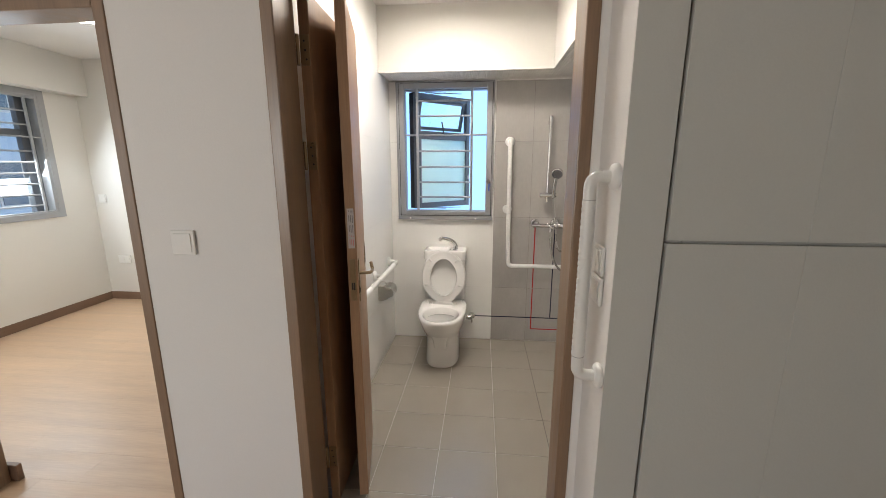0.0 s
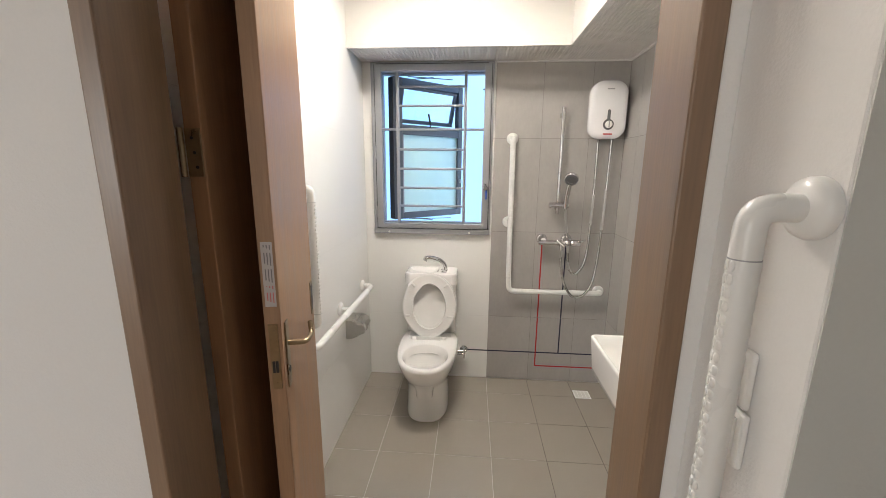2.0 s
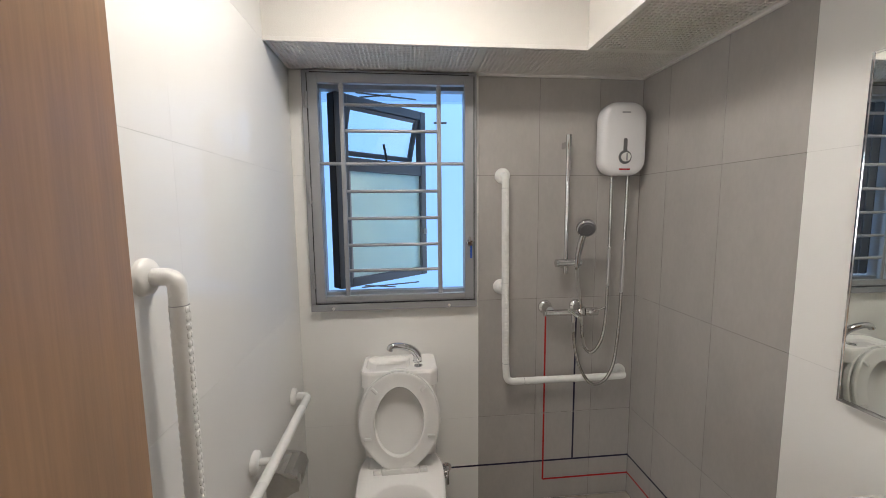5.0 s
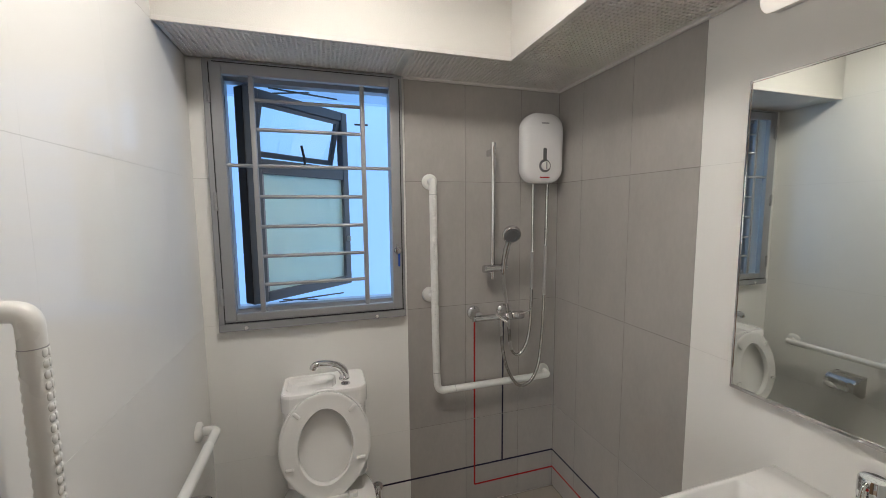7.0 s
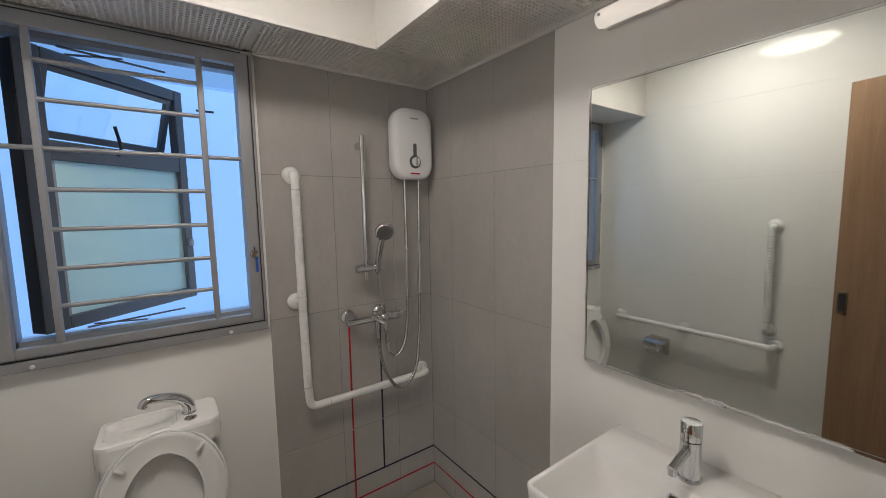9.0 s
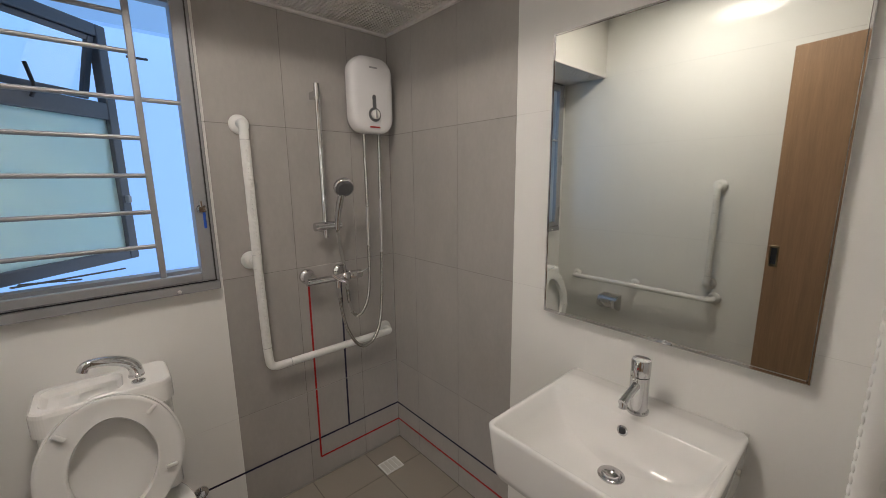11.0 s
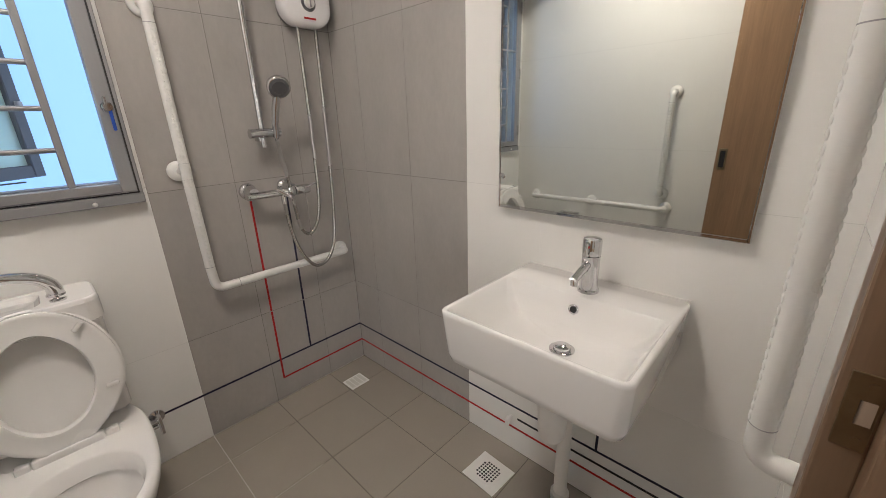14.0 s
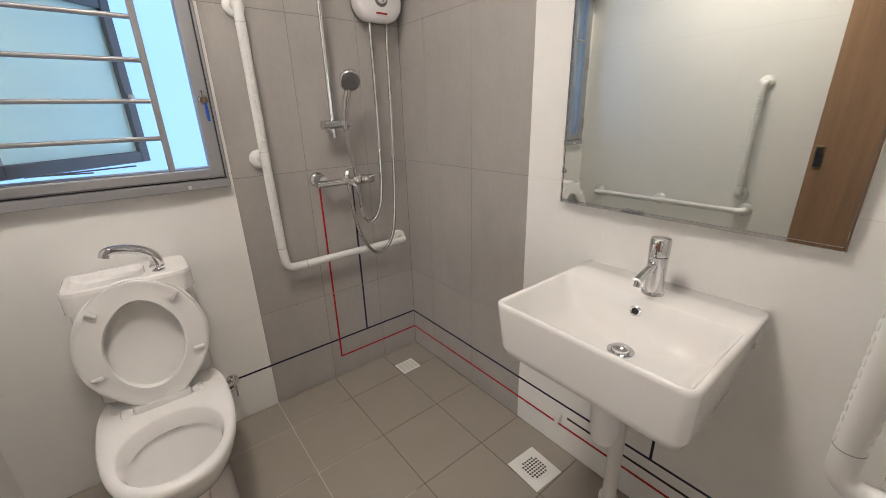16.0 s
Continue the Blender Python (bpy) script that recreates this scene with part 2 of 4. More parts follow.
def rounded_rect(cx, cz, w, h, r, y, steps=6):
    """A loop in the xz plane at depth y."""
    out = []
    for sx, sz, a0 in ((1, 1, 0), (-1, 1, 90), (-1, -1, 180), (1, -1, 270)):
        for i in range(steps + 1):
            a = radians(a0 + 90 * i / steps)
            out.append((cx + sx * (w / 2 - r) + r * math.cos(a), y, cz + sz * (h / 2 - r) + r * math.sin(a)))
    return out


# ---- structure ----
X1, Y0, Y1, SOFFIT, TOP = 1.63, 1.232, 3.0, 2.105, 2.53
BACK = 0.006


def wall(name, bm, material=PAINT, label="", category="wall"):
    return tagged(part(name, bm, material), label, category, kind="structure")


# bathroom floor slab with the grout bed: light in the dry part, dark in the shower
floor = wall("floor_bathroom", box(-0.12, 1.06, -0.15, 1.75, 3.12, -0.012), CONCRETE, "greige square tiled bathroom floor with thin joints", "floor")
part("grout_bed", box(-0.02, 1.16, -0.012, 1.08, 3.0, -0.0016), GROUT_LIGHT, floor)
part("grout_bed", box(1.08, 1.16, -0.012, X1 + 0.02, 3.0, -0.0016), GROUT_DARK, floor)
wall("floor_hall", box(-4.6, -3.2, -0.15, 3.0, 1.06, -0.010), CONCRETE, "light oak vinyl plank hall floor", "floor")
wall("floor_bedroom", box(-4.6, 1.06, -0.15, -0.12, 4.2, -0.010), CONCRETE, "light oak vinyl plank bedroom floor", "floor")

# outer wall of the bathroom with the window opening
WX0, WX1, WZ0, WZ1 = 0.100, 0.79, 1.085, 2.070
bm = box(-0.12, Y1 + BACK, -0.1, WX0, Y1 + 0.13, TOP + 0.1)
box(WX1, Y1 + BACK, -0.1, 1.75, Y1 + 0.13, TOP + 0.1, bm=bm)
box(WX0, Y1 + BACK, -0.1, WX1, Y1 + 0.13, WZ0, bm=bm)
box(WX0, Y1 + BACK, WZ1, WX1, Y1 + 0.13, TOP + 0.1, bm=bm)
wall_back = wall("wall_north", bm, GROUT_WHITE, "window wall tiled in white and grey", "wall")
part("grout_bed", box(0.0, Y1 + 0.0007, 0, 0.832, Y1 + 0.0055, WZ0), GROUT_WHITE, wall_back)
part("grout_bed", box(0.832, Y1 + 0.0012, 0, X1 + 0.005, Y1 + 0.0055, SOFFIT), GROUT_GREY, wall_back)
bm = box(X1 + BACK, Y0 - 0.02, -0.1, X1 + 0.12, Y1 + 0.13, TOP + 0.1)
wall_right = wall("wall_east", bm, GROUT_WHITE, "basin wall tiled in white with a grey shower corner", "wall")
part("grout_bed", box(X1 + 0.0012, 2.215, 0, X1 + 0.0055, Y1 + 0.005, SOFFIT), GROUT_GREY, wall_right)
wall_left = wall("wall_west", box(-0.12, Y0 + 0.0, -0.1, -BACK, Y1, TOP + 0.1), GROUT_WHITE, "glossy white tiled side wall, same gloss without joints above", "wall")
part("grout_bed", box(-0.0055, Y0, 0, -0.0007, Y1 + 0.004, SOFFIT), GROUT_WHITE, wall_left)
part("grout_bed", box(X1 + 0.0007, Y0, 0, X1 + 0.0055, 2.214, SOFFIT), GROUT_WHITE, wall_right)
# Plain sheet carries the tile's glossy white up to the ceiling.
part("upper_paint", box(-0.0055, Y0, SOFFIT + 0.0005, -0.0002, 2.70, TOP), CREAM_TILE, wall_left)

# door wall between hall and bathroom, bedroom door opening further along
DX0, DX1, DH = 0.062, 1.056, 2.09
BX0, BX1, BH = -1.47, -0.483, 1.985
bm = box(BX1 + 0.02, 1.097, -0.1, DX0, Y0 - BACK, TOP + 0.1)
box(DX1, 1.097, -0.1, X1 + BACK, Y0 - BACK, TOP + 0.1, bm=bm)
box(DX0, 1.097, DH, DX1, Y0 - BACK, TOP + 0.1, bm=bm)
wall_front = wall("wall_south", bm, PAINT_HALL, "white painted wall round the bathroom doorway", "wall")
bm = box(BX0 - 3.1, 1.097, -0.1, BX0 - 0.03, Y0 - 0.006, TOP + 0.1)
box(BX0 - 0.03, 1.097, BH + 0.015, BX1 + 0.02, Y0 - 0.006, TOP + 0.1, bm=bm)
wall("wall_bedroom_south", bm, PAINT_HALL, "white painted wall round the bedroom doorway", "wall")

# hall: return wall with the grab bar, and the panelled wall beside it
wall("wall_hall_return", box(1.090, 0.890, -0.1, 1.205, 1.0965, TOP + 0.1, 0.004, 2), PAINT_HALL, "white painted return wall beside the bathroom door", "wall")
tagged(part("trim_panel_edge", box(1.0905, 0.8875, 0, 1.2045, 0.8896, TOP), PANEL), "off-white edge strip beside the wall panels", "trim", kind="structure")
wall("wall_hall_panel_backing", box(1.205, 0.912, -0.1, 3.0, 1.0965, TOP + 0.1), GROOVE, "recessed backing behind wall panels", "wall")
panelled = wall("wall_hall_panelled", box(1.26, 0.906, -0.02, 2.9, 0.9119, TOP), GROOVE, "off-white wall panels with recessed shadow grooves", "wall panel")
for px0, px1, pz0, pz1 in ((1.216, 1.550, 1.266, TOP), (1.216, 1.550, 0.0, 1.257), (1.5505, 2.9, 1.266, TOP), (1.5505, 2.9, 0.0, 1.257)):
    part("panel", box(px0, 0.890, pz0, px1, 0.9115, pz1, 0.001, 2), PANEL, panelled)
wall("wall_hall_east", box(2.9, -3.2, -0.1, 3.0, 0.912, TOP + 0.1), PAINT_HALL, "plain white painted hall wall", "wall")
wall("wall_hall_west", box(-4.6, -3.2, -0.1, -4.5, 1.097, TOP + 0.1), PAINT_HALL, "plain white painted hall wall", "wall")
# Unseen closing wall; its opening is added for the hall's fill lamp.
bm = box(-4.5, -3.2, -0.1, -3.6, -3.05, TOP + 0.1)
box(-1.2, -3.2, -0.1, 2.9, -3.05, TOP + 0.1, bm=bm)
box(-3.6, -3.2, -0.1, -1.2, -3.05, 0.8, bm=bm)
box(-3.6, -3.2, 2.2, -1.2, -3.05, TOP + 0.1, bm=bm)
wall("wall_living_south", bm, PAINT_HALL, "plain white painted wall, unseen, with an opening added for the hall lamp", "wall")

# bedroom shell
BWX, BWY = -3.44, 3.675
BY0, BY1, BZ0, BZ1 = 2.15, 3.33, 1.0, 2.15
bm = box(BWX - 0.15, 1.21, -0.1, BWX, BY0, TOP + 0.1)
box(BWX - 0.15, BY1, -0.1, BWX, BWY + 0.1, TOP + 0.1, bm=bm)
box(BWX - 0.15, BY0, -0.1, BWX, BY1, BZ0, bm=bm)
box(BWX - 0.15, BY0, BZ1, BWX, BY1, TOP + 0.1, bm=bm)
wall("wall_bedroom_west", bm, PAINT, "white painted bedroom wall with a grilled window", "wall")
wall("wall_bedroom_north", box(BWX, BWY, -0.1, -0.12, BWY + 0.1, TOP + 0.1), PAINT, "plain white painted bedroom wall", "wall")
wall("wall_bedroom_east", box(-0.225, 1.215, -0.1, -0.125, BWY, TOP + 0.1), PAINT, "plain white painted bedroom wall", "wall")
wall("beam_bedroom", box(BWX + 0.001, 1.215, 2.17, BWX + 0.14, BWY - 0.001, TOP - 0.001, 0.003, 2), PAINT, "white painted beam above the bedroom window", "beam")
for name, b in (("skirting_bedroom_west", box(BWX + 0.001, 1.3, 0.001, BWX + 0.013, BWY - 0.014, 0.085, 0.002)), ("skirting_bedroom_north", box(BWX + 0.001, BWY - 0.013, 0.001, -0.23, BWY - 0.001, 0.085, 0.002))):
    tagged(part(name, b, SKIRT), "brown laminate skirting board", "skirting", kind="structure")

# ceilings
wall("ceiling_bathroom", box(-0.001, Y0, TOP, 1.21, 2.71, TOP + 0.1), CEIL, "plain white bathroom ceiling", "ceiling")
wall("ceiling_hall", box(-4.6, -3.2, TOP, 3.0, 1.097, TOP + 0.1), CEIL, "plain white hall ceiling", "ceiling")
wall("ceiling_bedroom", box(BWX, 1.21, TOP, -0.12, BWY, TOP + 0.1), CEIL, "plain white bedroom ceiling", "ceiling")
SX, SY = 1.206, 2.70
wall("soffit_north", box(-0.001, SY, SOFFIT + 0.012, X1, Y1 + 0.004, TOP + 0.05), PAINT, "boxed soffit over the window, painted warm white", "soffit")
wall("soffit_east", box(SX, Y0, SOFFIT + 0.012, X1 + 0.004, SY - 0.001, TOP + 0.05), PAINT, "boxed soffit over the basin, painted warm white", "soffit")


def perforated(x0, y0, x1, y1, z, pitch=0.0165, hole=0.0105, depth=0.0045, border=0.006):
    """A plate with square blind holes from below."""
    nx, ny = max(1, int((x1 - x0 - 2 * border) / pitch)), max(1, int((y1 - y0 - 2 * border) / pitch))
    ox, oy = (x0 + x1 - nx * pitch) / 2, (y0 + y1 - ny * pitch) / 2
    g = (pitch - hole) / 2
    xs, ys = [x0], [y0]
    for i in range(nx):
        xs += [ox + i * pitch + g, ox + (i + 1) * pitch - g]
    for j in range(ny):
        ys += [oy + j * pitch + g, oy + (j + 1) * pitch - g]
    xs.append(x1), ys.append(y1)
    verts, faces, index = [], [], {}
    def v(i, j, k):
        if (i, j, k) not in index:
            index[i, j, k] = len(verts)
            verts.append((xs[i], ys[j], z + k * depth))
        return index[i, j, k]
    for i in range(len(xs) - 1):
        for j in range(len(ys) - 1):
            k = 1 if i % 2 == 1 and j % 2 == 1 and i < len(xs) - 2 and j < len(ys) - 2 else 0
            c = [(i, j), (i, j + 1), (i + 1, j + 1), (i + 1, j)]
            faces.append([v(a, b, k) for a, b in c])
            if k:
                for (a, b), (d, e) in zip(c, c[1:] + c[:1]):
                    faces.append([v(a, b, 0), v(d, e, 0), v(d, e, 1), v(a, b, 1)])
    return verts, faces


def ceiling_panels(name, spans, label):
    verts, faces = [], []
    for s in spans:
        vs, fs = perforated(*s, SOFFIT)
        faces += [[i + len(verts) for i in f] for f in fs]
        verts += vs
    me = bpy.data.meshes.new(name)
    me.from_pydata(verts, [], faces)
    me.materials.append(CEIL)
    return tagged(new(name, me), label, "ceiling panel", kind="structure")


ceiling_panels("ceiling_soffit_north", ((0.004, SY + 0.004, 0.80, Y1 - 0.012), (0.803, SY + 0.004, X1 - 0.012, Y1 - 0.012)), "perforated white access panels under the window soffit")
ceiling_panels("ceiling_soffit_east", ((SX + 0.004, 2.10, X1 - 0.012, SY - 0.001), (SX + 0.004, Y0 + 0.01, X1 - 0.012, 2.097)), "perforated white access panels under the basin soffit")
for name, b in (("trim_north", box(0.830, Y1 - 0.014, SOFFIT - 0.010, X1 - 0.014, Y1 - 0.001, SOFFIT + 0.004, 0.002)), ("trim_east", box(X1 - 0.014, Y0 + 0.01, SOFFIT - 0.010, X1 - 0.001, Y1 - 0.001, SOFFIT + 0.004, 0.002)),
                ("trim_soffit_lip_north", box(0.0, SY - 0.002, SOFFIT - 0.003, SX, SY + 0.010, SOFFIT + 0.012, 0.001)), ("trim_soffit_lip_east", box(SX - 0.002, Y0 + 0.01, SOFFIT - 0.003, SX + 0.010, SY - 0.002, SOFFIT + 0.012, 0.001))):
    tagged(part(name, b, CEIL), "thin white ceiling edge trim", "trim", kind="structure")


# ---- doors ----
def door_frame(name, x0, x1, y0, y1, h, w, label, wr=0.055):
    """Jambs stand between x0 and x1; the clear width lies w inside each."""
    f = tagged(new(name), label, "door frame", kind="structure")
    part("jamb", box(x0, y0, 0, x0 + w, y1, h + w, 0.004, 2), WOOD_FRAME, f)
    part("jamb", box(x1 - wr, y0, 0, x1, y1, h + w, 0.004, 2), WOOD_FRAME, f)
    part("head", box(x0 + w, y0, h, x1 - wr, y1, h + w, 0.004, 2), WOOD_FRAME, f)
    return f


frame_bath = door_frame("door_frame_bathroom", 0.055, 1.063, 1.092, 1.236, 2.045, 0.042, "brown wood-laminate bathroom door frame", 0.040)
rebate = part("rebate_jamb", box(1.050, 1.2355, 0, 1.092, 1.272, 2.087, 0.003, 2), WOOD_FRAME, frame_bath)
part("rebate_jamb", box(0.040, 1.2365, 0, 0.082, 1.252, 2.087, 0.003, 2), WOOD_FRAME, frame_bath)
part("rebate_head", box(0.082, 1.2365, 2.052, 1.050, 1.272, 2.087, 0.003, 2), WOOD_FRAME, frame_bath)
strike = part("strike_plate", box(1.0480, 1.2385, 0.955, 1.0502, 1.2640, 1.04, 0.0008), BRASS, rebate, "antique bronze strike plate")
part("strike_hole", box(1.0472, 1.2410, 0.985, 1.0482, 1.2530, 1.012), CHROME, strike)
for z in (0.967, 1.028):
    part("screw", cyl((1.0468, 1.247, z), (1.0488, 1.247, z), 0.004, n=12), BRASS, strike)
frame_bed = door_frame("door_frame_bedroom", BX0 - 0.03, BX1 + 0.022, 1.092, 1.212, 1.95, 0.05, "brown wood-laminate bedroom door frame", 0.040)
part("skirting_return", box(BX0 - 0.02, 1.2148, 0.0, BX0 + 0.055, 1.24, 0.085, 0.003), SKIRT, frame_bed)


door = thing("folding_door", 0.14, 1.24, 0.0, "brown wood-laminate folding bathroom door, folded open inwards", "door")


def leaf(name, ax, ay, bx, by, t=0.038):
    """A door leaf whose lower edge runs from a to b, thickness to its own left."""
    d = Vector((bx - ax, by - ay, 0))
    m = Matrix.Translation((ax, ay, 0)) @ Matrix.Rotation(math.atan2(d.y, d.x), 4, "Z")
    b = moved(box(0, 0, 0.012, d.length, t, 2.035, 0.0025, 2), m)
    return part(name, moved(b, Matrix.Translation((-0.14, -1.24, 0))), WOOD, door), m


leaf_a, ma = leaf("hinged_leaf", 0.138, 1.258, 0.122, 1.688)
leaf_b, mb = leaf("folding_leaf", 0.256, 1.294, 0.160, 1.702)
OFF = Matrix.Translation((-0.14, -1.24, 0))


def on_leaf(m, b):
    return moved(b, OFF @ m)


for z in (0.180, 1.444, 1.800):
    h = part("hinge", on_leaf(ma, box(-0.003, 0.003, z, 0.0005, 0.036, z + 0.10, 0.0006)), BRASS, leaf_a, "dark bronze butt hinge")
    part("knuckle", on_leaf(ma, cyl((-0.008, 0.042, z), (-0.008, 0.042, z + 0.10), 0.006, n=12)), BRASS, h)
    for k in (0.02, 0.05, 0.08):
        part("screw", on_leaf(ma, cyl((-0.0042, 0.018 + (k - 0.05) * 0.1, z + k), (-0.002, 0.018 + (k - 0.05) * 0.1, z + k), 0.0035, n=10)), BLACK, h)
# free edge of the folding leaf: sticker and lock
st = part("sticker", on_leaf(mb, box(-0.0012, 0.006, 1.144, 0.0002, 0.031, 1.299)), PAPER, leaf_b, "white instruction sticker with grey and pink print")
for z0, z1, mt in ((1.281, 1.292, INK), (1.243, 1.274, INK), (1.203, 1.235, INK), (1.187, 1.195, PINK), (1.153, 1.179, PINK)):
    for k in (0, 1, 2):
        part("print_bar", on_leaf(mb, box(-0.0016, 0.010 + 0.0065 * k, z0 + 0.003 * k, -0.0011, 0.0125 + 0.0065 * k, z1)), mt, st)
lock = part("lock_faceplate", on_leaf(mb, box(-0.0018, 0.008, 0.93, 0.0005, 0.030, 1.10, 0.0006)), BRASS, leaf_b, "bronze lock faceplate")
for z in (0.945, 1.085):
    part("screw", on_leaf(mb, cyl((-0.0030, 0.019, z), (-0.001, 0.019, z), 0.0038, n=12)), BRASS, lock)
for k in (0, 1):
    part("latch", on_leaf(mb, box(-0.004, 0.0125 + 0.0075 * k, 0.975, -0.001, 0.0185 + 0.0075 * k, 1.005)), BLACK, lock)
# lever handle with its backplate on the room side of the folding leaf (its own right)
hp = part("handle_backplate", on_leaf(mb, box(0.022, -0.004, 0.918, 0.052, 0.0002, 1.093, 0.0015)), BRASS, leaf_b, "antique bronze lever handle backplate")
part("lever", on_leaf(mb, sweep(fillet([(0.037, -0.003, 1.034), (0.037, -0.048, 1.034), (0.080, -0.054, 1.036), (0.106, -0.046, 1.060)], 0.016, 8), 0.0068, 12)), BRASS, hp, smooth=True)
part("keyhole", on_leaf(mb, cyl((0.037, -0.0048, 0.963), (0.037, -0.003, 0.963), 0.008, n=16)), BLACK, hp)
fp = part("flush_pull", on_leaf(mb, box(0.368, -0.0025, 0.982, 0.406, 0.0005, 1.090, 0.0015)), BRASS, leaf_b, "bronze recessed flush pull")
part("pull_recess", on_leaf(mb, box(0.375, -0.0032, 0.994, 0.399, -0.002, 1.078)), BLACK, fp)


# ---- windows ----
def bar_set(parent, w, h, bars, xl, xr, mid):
    """The grille gate: a frame, two uprights, a middle rail and thin bars, in local x and z."""
    f, g = 0.041, 0.031
    gate = part("grille_gate", box(0, -0.014, 0, f, 0.014, h, 0.003, 2), FRAME_GREY, parent, "grey aluminium grille gate")
    part("stile", box(w - f, -0.014, 0, w, 0.014, h, 0.003, 2), FRAME_GREY, gate)
    part("rail", box(f, -0.013, 0, w - f, 0.013, g, 0.003, 2), FRAME_GREY, gate)
    part("rail", box(f, -0.013, h - f, w - f, 0.013, h, 0.003, 2), FRAME_GREY, gate)
    for x in (xl, xr):
        part("upright", box(x - 0.0095, -0.010, g, x + 0.0095, 0.010, h - f, 0.003, 2), FRAME_GREY, gate)
    part("middle_bar", cyl((f, 0, mid), (w - f, 0, mid), 0.0075, n=12), FRAME_GREY, gate, smooth=True)
    for z in bars:
        part("bar", cyl((xl, 0, z), (xr, 0, z), 0.0075, n=12), FRAME_GREY, gate, smooth=True)
    return gate


window_1 = tagged(thing("window_1", 0.060, 2.985, 1.040, "grey aluminium window with grille and open frosted casement", "window"), kind="structure")
W, H = 0.762, 1.058
part("frame_jamb", box(0, -0.012, 0, 0.036, 0.016, H, 0.002), FRAME_GREY, window_1)
part("frame_jamb", box(W - 0.036, -0.012, 0, W, 0.016, H, 0.002), FRAME_GREY, window_1)
sill = part("frame_sill", box(0.0, -0.018, -0.002, W, 0.015, 0.030, 0.003, 2), FRAME_GREY, window_1)
part("frame_head", box(0.036, -0.016, H - 0.032, W - 0.036, 0.016, H, 0.002), FRAME_GREY, window_1)
for x in (0.10, 0.63):
    part("screw_cap", lathe([(0.007, 0), (0.0065, 0.003), (0.003, 0.005)], pose(x, -0.018, 0.010, 90)), PLATE, sill, smooth=True)
gate = bar_set(window_1, 0.722, 1.008, (0.880, 0.768, 0.504, 0.383, 0.262, 0.145), 0.141, 0.566, 0.626)
gate.location = (0.025, -0.004, 0.037)
for z in (0.07, 0.45, 0.86):
    part("hinge", cyl((-0.006, -0.016, z), (-0.006, -0.016, z + 0.07), 0.006, n=12), FRAME_GREY, gate)
latch = part("padlock_hasp", lathe([(0.016, 0), (0.017, 0.004), (0.012, 0.010), (0.012, 0.018)], pose(0.704, -0.014, 0.265, 90)), CHROME, gate, "chrome cam lock", smooth=True)
part("key", box(0.696, -0.040, 0.272, 0.704, -0.016, 0.295, 0.002), CHROME, latch)
part("key_tag", box(0.703, -0.030, 0.195, 0.712, -0.026, 0.258, 0.002), BLUE, latch, "blue key tag")
# Thin black strips paint the shadow line between gate and frame.
for a in ((0.0205, -0.0125, 0.036, 0.0248, -0.0115, 1.045), (0.7474, -0.0125, 0.036, 0.7522, -0.0115, 1.045), (0.0215, -0.0185, 0.0318, 0.7522, -0.0175, 0.0364), (0.036, -0.0168, 1.0455, 0.726, -0.0158, 1.0495)):
    part("gate_gap", box(*a), BLACK, window_1)
# outer frame in the opening, and the casement opened outwards
for name, b in (("outer_frame", box(WX0, 3.075, WZ0, WX0 + 0.012, 3.125, WZ1)), ("outer_frame", box(WX1 - 0.010, 3.075, WZ0, WX1, 3.125, WZ1)), ("outer_frame", box(WX0, 3.075, WZ0, WX1, 3.125, WZ0 + 0.02)), ("outer_frame", box(WX0, 3.075, WZ1 - 0.02, WX1, 3.125, WZ1))):
    part(name, moved(b, Matrix.Translation((-0.060, -2.985, -1.040))), FRAME_GREY, window_1)
SASH = pose(0.178 - 0.060, 3.125 - 2.985, 1.113 - 1.040, 0, 0, 42)
SW, SH = 0.575, 0.935


def sash_part(name, b, mt, parent, label=""):
    return part(name, moved(b, SASH), mt, parent, label)


sash = sash_part("casement_sash", box(0, -0.022, 0, 0.048, 0.022, SH, 0.003), FRAME_DARK, window_1, "dark grey casement sash, opened outwards")
sash_part("sash_edge", box(-0.03, -0.034, 0.004, 0.0, 0.03, SH - 0.004, 0.002), FRAME_DARK, sash)
sash_part("gasket", box(-0.034, -0.030, 0.01, -0.030, 0.02, SH - 0.01), RUBBER, sash)
sash_part("sash_stile", box(SW - 0.04, -0.022, 0, SW, 0.022, SH, 0.003), FRAME_DARK, sash)
sash_part("sash_rail", box(0.048, -0.021, 0, SW - 0.04, 0.021, 0.045, 0.003), FRAME_DARK, sash)
sash_part("sash_rail", box(0.048, -0.021, SH - 0.045, SW - 0.04, 0.021, SH, 0.003), FRAME_DARK, sash)
sash_part("transom", box(0.048, -0.021, 0.575, SW - 0.04, 0.021, 0.640, 0.003), FRAME_DARK, sash)
pane = sash_part("frosted_pane", box(0.046, -0.003, 0.043, SW - 0.038, 0.003, 0.577), FROSTED, sash, "pale green frosted glass pane")
pane.visible_shadow = False
sash_part("glazing_bead", box(0.048, -0.012, 0.045, 0.060, 0.004, 0.575), MID_GREY, sash)
VENT = Matrix.Translation((0, 0, SH - 0.045)) @ Matrix.Rotation(radians(16), 4, "X")


def vent_part(name, b, mt, parent, label=""):
    return sash_part(name, moved(b, VENT), mt, parent, label)


vent = vent_part("vent_frame", box(0.05, -0.012, -0.24, 0.075, 0.012, 0, 0.002), FRAME_DARK, sash, "small top-hung vent, tilted open")
vent_part("vent_frame", box(SW - 0.067, -0.012, -0.24, SW - 0.042, 0.012, 0, 0.002), FRAME_DARK, sash)
